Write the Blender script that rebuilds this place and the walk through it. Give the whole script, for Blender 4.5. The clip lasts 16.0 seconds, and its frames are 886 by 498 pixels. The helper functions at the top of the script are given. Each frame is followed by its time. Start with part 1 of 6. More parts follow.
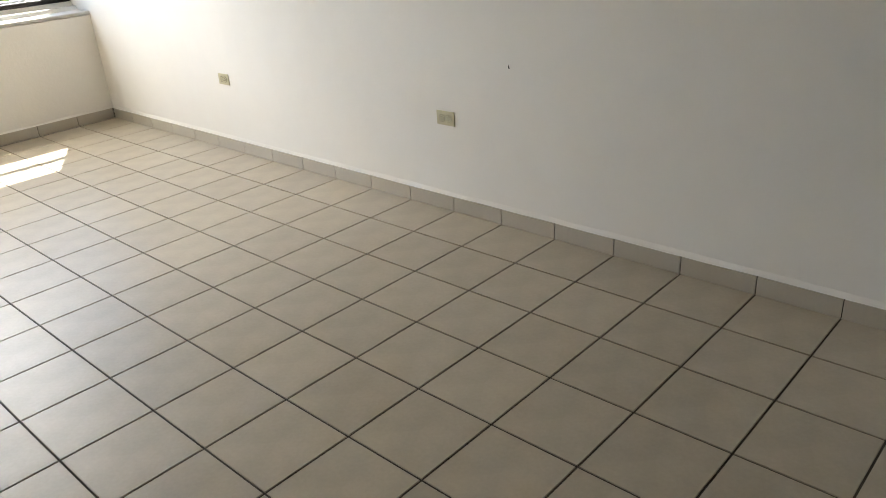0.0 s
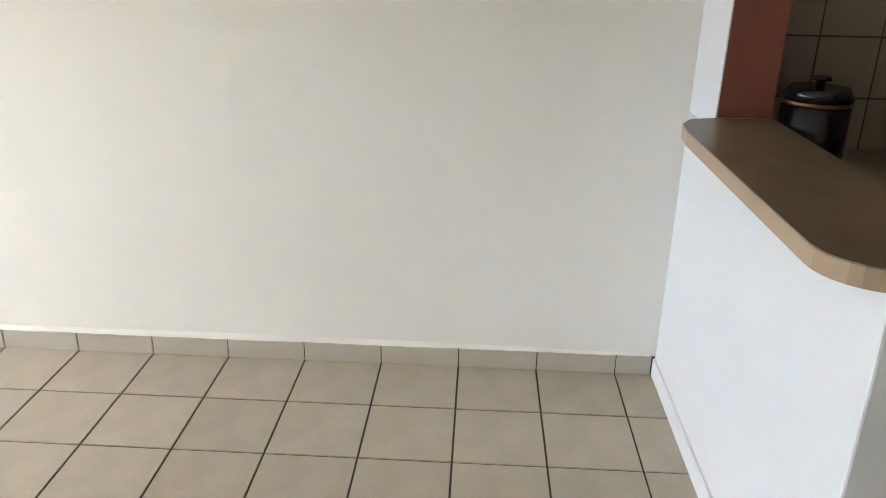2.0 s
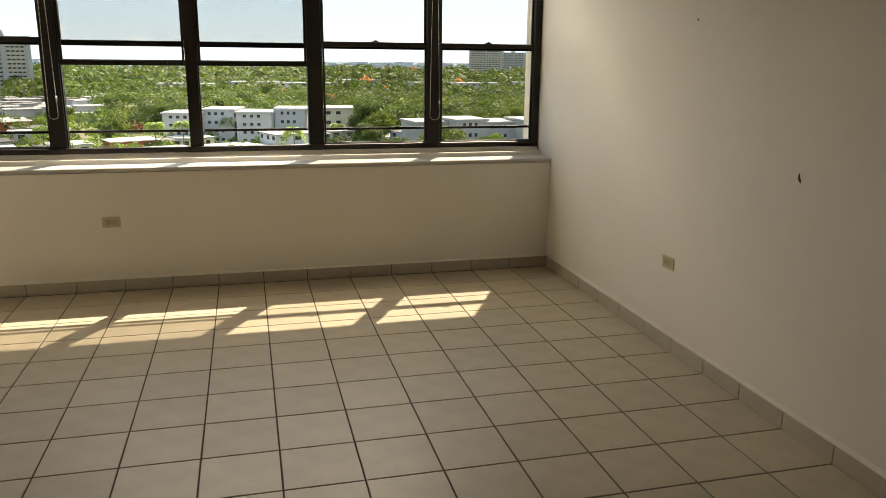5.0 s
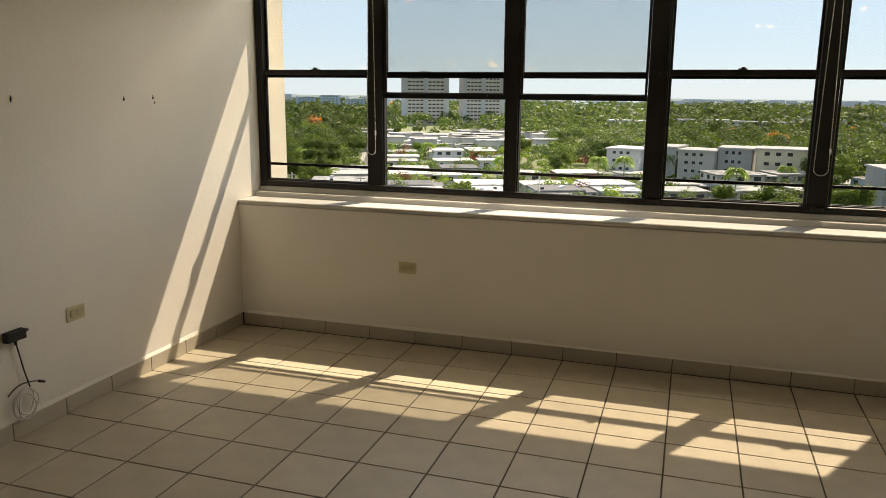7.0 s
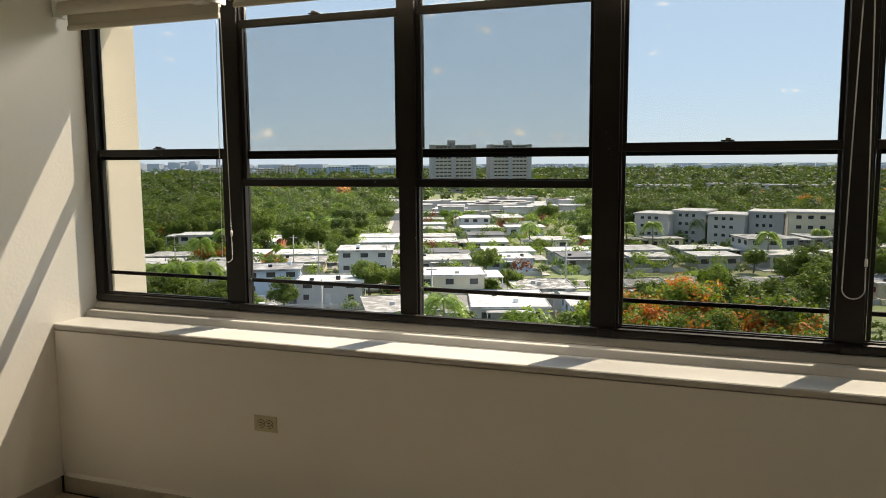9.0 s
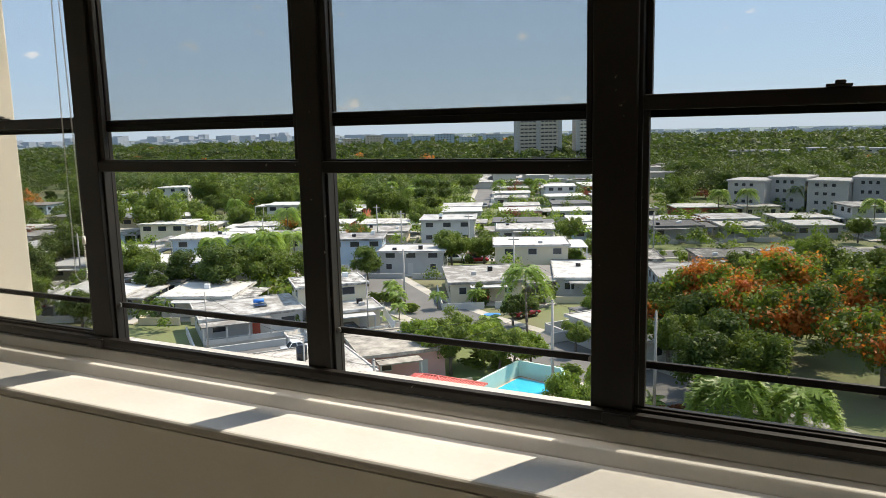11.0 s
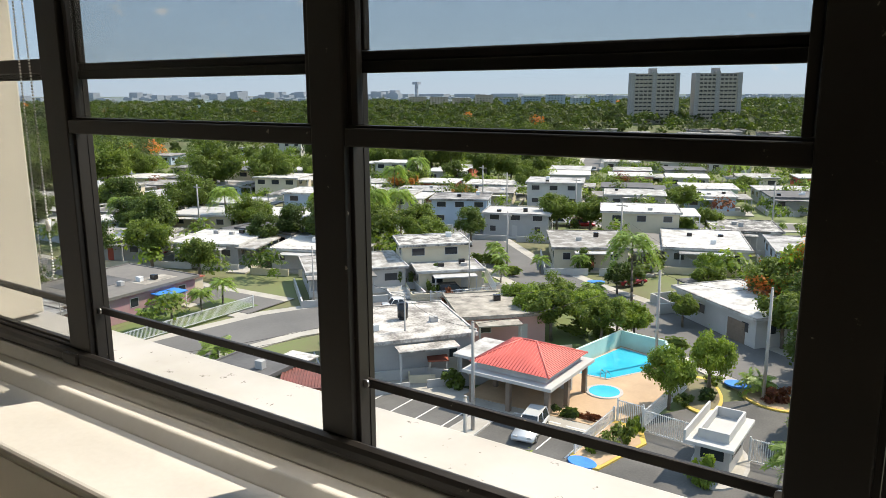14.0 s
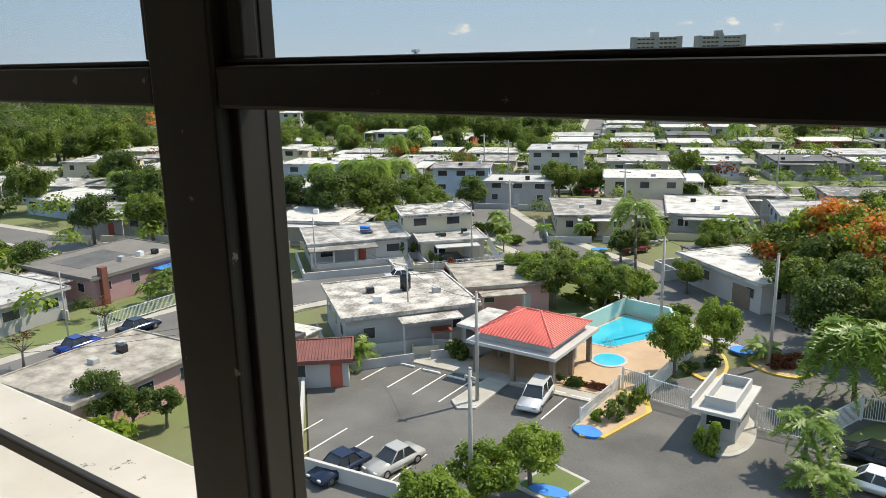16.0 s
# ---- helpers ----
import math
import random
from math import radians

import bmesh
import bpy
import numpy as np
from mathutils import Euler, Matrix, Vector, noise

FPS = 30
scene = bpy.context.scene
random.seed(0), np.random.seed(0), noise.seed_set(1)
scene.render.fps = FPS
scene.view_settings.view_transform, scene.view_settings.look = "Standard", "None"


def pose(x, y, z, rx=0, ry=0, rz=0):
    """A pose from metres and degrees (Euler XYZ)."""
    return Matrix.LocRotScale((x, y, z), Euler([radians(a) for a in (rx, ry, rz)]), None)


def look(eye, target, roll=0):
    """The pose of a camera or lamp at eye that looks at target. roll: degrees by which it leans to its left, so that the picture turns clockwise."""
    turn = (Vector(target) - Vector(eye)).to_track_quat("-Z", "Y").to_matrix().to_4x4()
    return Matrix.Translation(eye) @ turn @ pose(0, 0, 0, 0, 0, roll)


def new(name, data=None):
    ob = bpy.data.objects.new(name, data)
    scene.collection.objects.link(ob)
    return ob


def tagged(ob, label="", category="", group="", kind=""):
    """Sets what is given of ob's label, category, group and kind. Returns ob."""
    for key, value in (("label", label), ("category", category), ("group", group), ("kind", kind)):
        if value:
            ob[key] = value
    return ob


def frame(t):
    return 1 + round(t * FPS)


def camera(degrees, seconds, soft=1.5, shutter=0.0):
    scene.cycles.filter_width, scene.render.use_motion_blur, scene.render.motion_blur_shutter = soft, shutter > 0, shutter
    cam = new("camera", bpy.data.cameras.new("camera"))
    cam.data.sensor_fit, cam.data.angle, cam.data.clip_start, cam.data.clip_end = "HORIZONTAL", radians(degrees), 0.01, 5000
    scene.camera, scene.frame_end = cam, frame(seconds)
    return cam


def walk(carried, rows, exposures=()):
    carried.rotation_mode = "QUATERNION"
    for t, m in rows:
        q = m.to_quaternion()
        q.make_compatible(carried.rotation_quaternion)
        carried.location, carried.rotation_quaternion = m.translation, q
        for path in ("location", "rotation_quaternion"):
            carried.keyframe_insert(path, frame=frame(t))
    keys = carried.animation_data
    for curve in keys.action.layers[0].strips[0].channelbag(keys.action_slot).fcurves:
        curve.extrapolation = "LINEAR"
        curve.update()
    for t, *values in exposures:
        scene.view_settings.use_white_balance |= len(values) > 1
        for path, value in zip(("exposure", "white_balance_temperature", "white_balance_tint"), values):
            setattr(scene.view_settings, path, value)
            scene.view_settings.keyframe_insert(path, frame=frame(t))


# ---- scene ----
cam = camera(60.3, 16.0, soft=0.8)
PATH = [
    (0, (-2.63, -2.74, 1.451), (-1.325, -1.478, 0.611), -4.2),
    (0.5, (-2.484, -2.583, 1.435), (-0.96, -1.641, 0.545), -4.0),
    (1, (-2.498, -2.509, 1.455), (-0.819, -1.944, 0.527), -1.7),
    (1.5, (-2.587, -2.473, 1.49), (-0.8, -2.272, 0.614), 0.4),
    (2, (-2.631, -2.491, 1.537), (-0.774, -2.406, 0.799), 1.1),
    (2.5, (-2.673, -2.535, 1.543), (-0.802, -2.176, 0.936), 1.1),
    (3, (-2.69, -2.607, 1.561), (-0.978, -1.763, 0.965), 0.8),
    (3.5, (-2.694, -2.519, 1.544), (-1.229, -1.293, 0.952), 0.9),
    (4, (-2.565, -2.316, 1.535), (-1.401, -0.789, 0.976), 0.5),
    (4.5, (-2.429, -2.123, 1.524), (-1.604, -0.375, 1.007), 0.4),
    (5, (-2.199, -1.961, 1.548), (-1.716, -0.081, 1.063), 0.6),
    (5.2, (-2.111, -1.892, 1.542), (-1.767, 0.021, 1.068), 0.6),
    (7.3, (-1.452, -0.652, 1.523), (-2.125, 1.192, 1.136), 0.5),
    (7.5, (-1.421, -0.501, 1.547), (-2.121, 1.335, 1.174), 0.4),
    (8, (-1.309, -0.106, 1.572), (-2.015, 1.738, 1.254), 0.2),
    (8.5, (-1.238, 0.254, 1.566), (-1.933, 2.112, 1.306), -0.1),
    (9, (-1.284, 0.651, 1.595), (-1.967, 2.516, 1.364), -0.4),
    (9.2, (-1.294, 0.791, 1.588), (-1.971, 2.66, 1.368), -0.4),
    (11.3, (-1.29, 2.097, 1.591), (-2.198, 3.85, 1.275), -1.1),
    (11.5, (-1.288, 2.183, 1.577), (-2.209, 3.932, 1.269), -0.8),
    (12, (-1.294, 2.356, 1.574), (-2.294, 4.057, 1.242), -0.8),
    (12.5, (-1.387, 2.454, 1.568), (-2.455, 4.11, 1.225), -0.5),
    (13, (-1.551, 2.552, 1.591), (-2.655, 4.182, 1.241), -0.3),
    (13.5, (-1.6, 2.619, 1.585), (-2.707, 4.243, 1.215), -0.3),
    (14, (-1.609, 2.657, 1.576), (-2.72, 4.27, 1.17), -0.3),
    (14.5, (-1.657, 2.724, 1.541), (-2.776, 4.32, 1.09), -0.4),
    (15, (-1.766, 2.939, 1.527), (-2.929, 4.488, 1.03), -0.7),
    (15.5, (-1.886, 3.13, 1.514), (-3.081, 4.653, 1.011), -1.2),
    (16, (-2.029, 3.27, 1.516), (-3.135, 4.864, 1.031), -1.2),
]
walk(cam, [(t, look(eye, target, roll)) for t, eye, target, roll in PATH],
     [(0, 3.12, 6500, 12), (1, 3.95, 5850, 12), (2, 4.42, 6300, 12), (2.6, 4.04, 5900, 12), (3.5, 3.02, 6100, 13), (4.2, 2.5, 6350, 13), (4.5, 2.15, 6650, 12), (5, 1.3, 8500, 13), (7.5, 0.88, 8300, 13), (8.5, 0.76, 7900, 13), (9, 0.64, 7700, 12), (11.5, 0.45, 7200, 12), (15, 0.35, 7150, 11), (15.5, 0.17, 7150, 10), (16, 0.25, 7200, 10)])

# ---- sun and sky ----
SUN_DIR = Vector((0.535, 0.985, 1.48)).normalized()      # towards the sun
world = bpy.data.worlds.new("sky")
scene.world = world
world.use_nodes = True
wn = world.node_tree
sky = wn.nodes.new("ShaderNodeTexSky")
sky.sky_type = "NISHITA"
sky.sun_disc = False
sky.sun_elevation = math.asin(SUN_DIR.z)
sky.sun_rotation = math.atan2(SUN_DIR.x, SUN_DIR.y)
sky.altitude = 30
sky.air_density = 1.0
sky.dust_density = 0.0
sky.ozone_density = 4.0
sky_tint = wn.nodes.new("ShaderNodeMix")
sky_tint.data_type = "RGBA"
sky_tint.inputs[0].default_value = 0.8
sky_tint.inputs[7].default_value = (3.6, 5.3, 7.8, 1)      # thin white-blue haze over the whole sky
wn.links.new(sky.outputs[0], sky_tint.inputs[6])
wn.links.new(sky_tint.outputs[2], wn.nodes["Background"].inputs[0])
wn.nodes["Background"].inputs[1].default_value = 0.125
sun = new("sun", bpy.data.lights.new("sun", "SUN"))
sun.data.energy = 5.0
sun.data.angle = radians(0.53)
sun.data.color = (1.0, 0.95, 0.86)
sun.matrix_world = look(SUN_DIR * 60, (0, 0, 0))
# lamp added unseen at the window head, under the upper floor's slab, boosting skylight
head = new("added_skylight_lamp", bpy.data.lights.new("added_skylight_lamp", "AREA"))
head.data.shape, head.data.size, head.data.size_y = "RECTANGLE", 2.7, 0.22
head.data.energy = 42
head.data.color = (1.0, 0.98, 0.95)
head.matrix_world = look((-2.13, 3.90, 2.42), (-2.13, -3.0, 1.35))


# ---- materials ----
def node_mat(name, base, rough=0.6, metal=0.0, var=0.0, scale=3.0, fine=40.0, bump=0.0, spec=0.5, tint=None, per_object=0.0, bump_scale=None, coord="Object", contrast=0.0):
    """A surface with a coarse and a fine variation of its colour, and relief."""
    m = bpy.data.materials.new(name)
    m.use_nodes = True
    nt = m.node_tree
    b = nt.nodes["Principled BSDF"]
    b.inputs["Roughness"].default_value = rough
    b.inputs["Metallic"].default_value = metal
    b.inputs["Specular IOR Level"].default_value = spec
    col = (*base, 1)
    b.inputs["Base Color"].default_value = col
    if var or bump or per_object:
        tc = nt.nodes.new("ShaderNodeTexCoord")
        n1 = nt.nodes.new("ShaderNodeTexNoise")
        n1.inputs["Scale"].default_value = scale
        n1.inputs["Detail"].default_value = 5
        n2 = nt.nodes.new("ShaderNodeTexNoise")
        n2.inputs["Scale"].default_value = fine
        n2.inputs["Detail"].default_value = 3
        for n in (n1, n2):
            nt.links.new(tc.outputs[coord], n.inputs["Vector"])
        add = nt.nodes.new("ShaderNodeMath")
        add.operation = "MULTIPLY_ADD"
        nt.links.new(n2.outputs[0], add.inputs[0])
        add.inputs[1].default_value = 0.35
        nt.links.new(n1.outputs[0], add.inputs[2])
        last = add.outputs[0]
        if per_object:
            oi = nt.nodes.new("ShaderNodeObjectInfo")
            ad2 = nt.nodes.new("ShaderNodeMath")
            ad2.operation = "MULTIPLY_ADD"
            nt.links.new(oi.outputs["Random"], ad2.inputs[0])
            ad2.inputs[1].default_value = per_object
            nt.links.new(last, ad2.inputs[2])
            last = ad2.outputs[0]
        ramp = nt.nodes.new("ShaderNodeMapRange")
        ramp.inputs[1].default_value = 0.35 if contrast == 0 else 0.66 + per_object / 2 - contrast
        ramp.inputs[2].default_value = 1.0 + per_object if contrast == 0 else 0.66 + per_object / 2 + contrast
        nt.links.new(last, ramp.inputs[0])
        mix = nt.nodes.new("ShaderNodeMix")
        mix.data_type = "RGBA"
        nt.links.new(ramp.outputs[0], mix.inputs[0])
        lo = tint if tint else [c * (1 - var) for c in base]
        hi = [min(1, c * (1 + var)) for c in base]
        mix.inputs[6].default_value = (*lo, 1)
        mix.inputs[7].default_value = (*hi, 1)
        nt.links.new(mix.outputs[2], b.inputs["Base Color"])
        if bump:
            bp = nt.nodes.new("ShaderNodeBump")
            bp.inputs["Strength"].default_value = bump
            bp.inputs["Distance"].default_value = 0.01
            if bump_scale:
                n3 = nt.nodes.new("ShaderNodeTexNoise")
                n3.inputs["Scale"].default_value = bump_scale
                n3.inputs["Detail"].default_value = 4
                nt.links.new(tc.outputs[coord], n3.inputs["Vector"])
                nt.links.new(n3.outputs[0], bp.inputs["Height"])
            else:
                nt.links.new(add.outputs[0], bp.inputs["Height"])
            nt.links.new(bp.outputs[0], b.inputs["Normal"])
    return m


def glass_mat(name, colour):
    """Thin window glass: clear with a tint, and a mirror at grazing angles."""
    m = bpy.data.materials.new(name)
    m.use_nodes = True
    nt = m.node_tree
    nt.nodes.remove(nt.nodes["Principled BSDF"])
    out = nt.nodes["Material Output"]
    tr = nt.nodes.new("ShaderNodeBsdfTransparent")
    tr.inputs[0].default_value = (*colour, 1)
    gl = nt.nodes.new("ShaderNodeBsdfGlossy")
    gl.inputs["Roughness"].default_value = 0.02
    lw = nt.nodes.new("ShaderNodeLayerWeight")
    lw.inputs[0].default_value = 0.5
    fr = nt.nodes.new("ShaderNodeMath")
    fr.operation = "POWER"
    fr.inputs[1].default_value = 5.0
    nt.links.new(lw.outputs["Facing"], fr.inputs[0])
    mx = nt.nodes.new("ShaderNodeMixShader")
    nt.links.new(fr.outputs[0], mx.inputs[0])
    nt.links.new(tr.outputs[0], mx.inputs[1])
    nt.links.new(gl.outputs[0], mx.inputs[2])
    nt.links.new(mx.outputs[0], out.inputs[0])
    return m


WALL = node_mat("wall_paint", (0.84, 0.805, 0.745), 0.55, var=0.035, scale=1.3, fine=9, bump=0.10, bump_scale=55)
WALL_BLUE = node_mat("counter_wall_paint", (0.80, 0.80, 0.80), 0.5, var=0.03, scale=1.5, fine=10, bump=0.08, bump_scale=55)
def chipped_mat(name, base, rough, chip, scale, level, stain, spec=0.5):
    """Paint with broad faint stains and small sharp-edged chips and specks."""
    m = bpy.data.materials.new(name)
    m.use_nodes = True
    nt = m.node_tree
    b = nt.nodes["Principled BSDF"]
    b.inputs["Roughness"].default_value = rough
    b.inputs["Specular IOR Level"].default_value = spec
    tc = nt.nodes.new("ShaderNodeTexCoord")
    n1 = nt.nodes.new("ShaderNodeTexNoise")
    n1.inputs["Scale"].default_value = 3.5
    n1.inputs["Detail"].default_value = 6
    n2 = nt.nodes.new("ShaderNodeTexNoise")
    n2.inputs["Scale"].default_value = scale
    n2.inputs["Detail"].default_value = 6
    n2.inputs["Roughness"].default_value = 0.68
    for n in (n1, n2):
        nt.links.new(tc.outputs["Object"], n.inputs["Vector"])
    r1 = nt.nodes.new("ShaderNodeMapRange")
    r1.inputs[1].default_value, r1.inputs[2].default_value = 0.45, 0.72
    nt.links.new(n1.outputs[0], r1.inputs[0])
    r2 = nt.nodes.new("ShaderNodeMapRange")
    r2.inputs[1].default_value, r2.inputs[2].default_value = level, level + 0.03
    nt.links.new(n2.outputs[0], r2.inputs[0])
    m1 = nt.nodes.new("ShaderNodeMix")
    m2 = nt.nodes.new("ShaderNodeMix")
    for mm in (m1, m2):
        mm.data_type = "RGBA"
    m1.inputs[6].default_value, m1.inputs[7].default_value = (*base, 1), (*stain, 1)
    m2.inputs[7].default_value = (*chip, 1)
    nt.links.new(r1.outputs[0], m1.inputs[0])
    nt.links.new(m1.outputs[2], m2.inputs[6])
    nt.links.new(r2.outputs[0], m2.inputs[0])
    nt.links.new(m2.outputs[2], b.inputs["Base Color"])
    bp = nt.nodes.new("ShaderNodeBump")
    bp.inputs["Strength"].default_value = 0.12
    bp.inputs["Distance"].default_value = 0.004
    nt.links.new(n2.outputs[0], bp.inputs["Height"])
    nt.links.new(bp.outputs[0], b.inputs["Normal"])
    return m


CEIL = node_mat("ceiling_paint", (0.85, 0.835, 0.80), 0.7, var=0.03, scale=1.0, fine=12, bump=0.1, bump_scale=70)
TILE = node_mat("floor_tile_glaze", (0.43, 0.37, 0.28), 0.40, var=0.2, scale=7.0, fine=75, bump=0.05, bump_scale=14, per_object=0.25)
BASE = node_mat("base_tile_glaze", (0.47, 0.42, 0.345), 0.34, var=0.10, scale=6.0, fine=70, bump=0.05, bump_scale=14, per_object=0.25)
GROUT = node_mat("grout", (0.068, 0.056, 0.042), 0.9, var=0.25, scale=3, fine=60, bump=0.2)
ALU = chipped_mat("dark_bronze_aluminium", (0.0145, 0.0125, 0.011), 0.48, (0.20, 0.175, 0.15), 34, 0.685, (0.022, 0.0185, 0.0155), 0.3)
GLASS = glass_mat("grey_tinted_glass", (0.80, 0.802, 0.793))
IVORY = node_mat("ivory_plastic", (0.56, 0.51, 0.335), 0.35, var=0.06, scale=8, fine=50)
BLACK = node_mat("dark_slot", (0.01, 0.01, 0.01), 0.6)
STEEL = node_mat("steel", (0.5, 0.5, 0.5), 0.3, metal=1.0, var=0.1, scale=20, fine=80)
LAMINATE = node_mat("brown_laminate", (0.20, 0.145, 0.09), 0.33, var=0.22, scale=9, fine=120, bump=0.02)
LAM_EDGE = node_mat("tan_laminate_edge", (0.42, 0.30, 0.19), 0.4, var=0.08, scale=9, fine=100)
TERRA = node_mat("brown_red_paint", (0.20, 0.062, 0.036), 0.5, var=0.10, scale=3, fine=30, bump=0.05)
# tile colour lowered to carry the shade of the unlit kitchen
KTILE = node_mat("shaded_kitchen_tile", (0.30, 0.255, 0.195), 0.2, var=0.05, scale=3, fine=40, per_object=0.2)
CANISTER = node_mat("black_enamel", (0.012, 0.012, 0.014), 0.22, var=0.2, scale=8, fine=60)
COPPER = node_mat("copper_band", (0.30, 0.11, 0.06), 0.45, metal=1.0, var=0.15, scale=10, fine=60)
BLIND = node_mat("cream_fabric", (0.66, 0.60, 0.49), 0.8, var=0.06, scale=4, fine=200, bump=0.05)
BEAD = node_mat("white_beads", (0.75, 0.74, 0.70), 0.35)
CONC = chipped_mat("white_painted_concrete", (0.40, 0.39, 0.37), 0.85, (0.11, 0.10, 0.085), 26, 0.64, (0.34, 0.33, 0.30))
SILL = node_mat("sill_paint", (0.54, 0.525, 0.49), 0.55, var=0.06, scale=4, fine=60, bump=0.08, tint=(0.47, 0.45, 0.41))
FACADE = node_mat("cream_facade_paint", (0.72, 0.66, 0.55), 0.75, var=0.05, scale=2, fine=25, bump=0.12, bump_scale=60)


# ---- mesh helpers ----
def to_mesh(name, bm, mat):
    me = bpy.data.meshes.new(name)
    bm.to_mesh(me)
    bm.free()
    for mm in (mat if isinstance(mat, (list, tuple)) else [mat]):
        me.materials.append(mm)
    return me


def part(name, bm, mat, parent=None, label=""):
    ob = new(name, to_mesh(name, bm, mat))
    if parent:
        ob.parent = parent
    return tagged(ob, label)


def thing(name, label, category, m=None, group="", kind=""):
    ob = new(name)
    ob.empty_display_size = 0.1
    if m is not None:
        ob.matrix_world = m
    return tagged(ob, label, category, group, kind)


def add_box(bm, x0, x1, y0, y1, z0, z1, bevel=0.0, mi=0):
    """A box from corner to corner, its edges broken by the bevel."""
    c = Matrix.Translation(((x0 + x1) / 2, (y0 + y1) / 2, (z0 + z1) / 2)) @ Matrix.Diagonal((x1 - x0, y1 - y0, z1 - z0, 1))
    vs = bmesh.ops.create_cube(bm, size=1, matrix=c)["verts"]
    faces = {f for v in vs for f in v.link_faces}
    for f in faces:
        f.material_index = mi
    if bevel:
        es = list({e for v in vs for e in v.link_edges})
        bmesh.ops.bevel(bm, geom=es, offset=bevel, segments=2, affect="EDGES", profile=0.5)
    return bm


def box_bm(*a, **k):
    return add_box(bmesh.new(), *a, **k)


def add_tube(bm, a, b, r0, r1=None, seg=8, mi=0):
    """A round bar from a to b, tapering from r0 to r1."""
    a, b = Vector(a), Vector(b)
    d = b - a
    m = Matrix.Translation((a + b) / 2) @ d.to_track_quat("Z", "Y").to_matrix().to_4x4()
    made = bmesh.ops.create_cone(bm, cap_ends=True, segments=seg, radius1=r0, radius2=r0 if r1 is None else r1, depth=d.length, matrix=m)
    for f in {f for v in made["verts"] for f in v.link_faces}:
        f.material_index = mi
        f.smooth = len(f.verts) == 4
    return bm


def tube_bm(*a, **k):
    return add_tube(bmesh.new(), *a, **k)


def add_prism(bm, pts, z0, z1, mi=0):
    """A plate with the outline pts, from z0 up to z1."""
    lo = [bm.verts.new((x, y, z0)) for x, y in pts]
    hi = [bm.verts.new((x, y, z1)) for x, y in pts]
    fs = [bm.faces.new(hi), bm.faces.new(lo[::-1])]
    n = len(pts)
    for i in range(n):
        fs.append(bm.faces.new((lo[i], lo[(i + 1) % n], hi[(i + 1) % n], hi[i])))
    for f in fs:
        f.material_index = mi
    bmesh.ops.recalc_face_normals(bm, faces=fs)
    return bm


def prism_bm(*a, **k):
    return add_prism(bmesh.new(), *a, **k)


def structure(name, bm, mat, label, category):
    return tagged(part(name, bm, mat), label, category, kind="structure")


# ---- the room ----
XL, XR, YW, YC, ZC = -4.27, 0.0, 3.375, -3.20, 2.62
T, GAP = 0.305, 0.0066
YB = -5.2
floor = structure("floor", box_bm(XL - 0.15, 1.6, YB - 0.15, YW + 0.2, -0.15, -0.004), GROUT, "beige ceramic tile floor with dark grout joints", "floor")
structure("wall_east", box_bm(0.0, 0.15, YC - 2.2, 3.76, -0.15, ZC), WALL, "plain off-white plastered wall with scuffs and nail holes", "wall")
structure("wall_west", box_bm(XL - 0.15, XL, YB, 3.76, -0.15, ZC), WALL, "plain off-white plastered wall with nail holes", "wall")
structure("wall_south", box_bm(XL - 0.15, 0.15, YB - 0.15, YB - 0.002, -0.15, ZC), WALL, "plain off-white plastered wall", "wall")
structure("ceiling", box_bm(XL - 0.15, 0.15, YB - 0.15, 3.76, ZC + 0.002, ZC + 0.16), CEIL, "plain white ceiling", "ceiling")
# parapet under the window, with its stepped sill
bm = box_bm(XL + 0.002, XR - 0.002, YW, 3.712, -0.15, 0.80)
wall_n = structure("wall_north", bm, WALL, "low off-white plastered parapet wall under the window", "wall")
def along_x(bm, pts, x0, x1, bevel=0.0):
    """A moulding: the outline pts in y and z, drawn out from x0 to x1."""
    lo = [bm.verts.new((x0, y, z)) for y, z in pts]
    hi = [bm.verts.new((x1, y, z)) for y, z in pts]
    n = len(pts)
    fs = [bm.faces.new(lo), bm.faces.new(hi[::-1])] + [bm.faces.new((lo[i], hi[i], hi[(i + 1) % n], lo[(i + 1) % n])) for i in range(n)]
    bmesh.ops.recalc_face_normals(bm, faces=fs)
    if bevel:
        es = [e for e in {e for f in fs for e in f.edges} if abs(e.verts[0].co.x - e.verts[1].co.x) > 0.1]
        bmesh.ops.bevel(bm, geom=es, offset=bevel, segments=3, affect="EDGES", profile=0.5)


bm = bmesh.new()
along_x(bm, [(YW - 0.005, 0.803), (YW - 0.005, 0.832), (3.58, 0.832), (3.58, 0.803)], XL + 0.002, XR - 0.002, 0.011)
along_x(bm, [(3.562, 0.804), (3.562, 0.833), (3.586, 0.862), (3.709, 0.862), (3.709, 0.804)], XL + 0.0025, XR - 0.0025, 0.004)
along_x(bm, [(3.626, 0.8625), (3.644, 0.8935), (3.70, 0.8935), (3.70, 0.8625)], XL + 0.003, XR - 0.003, 0.004)
structure("window_sill", bm, SILL, "white painted stepped plaster window sill", "window sill")
structure("wall_north_head", box_bm(XL + 0.002, XR - 0.002, 3.60, 3.76, 2.44, ZC), WALL, "off-white plastered lintel over the window", "wall")

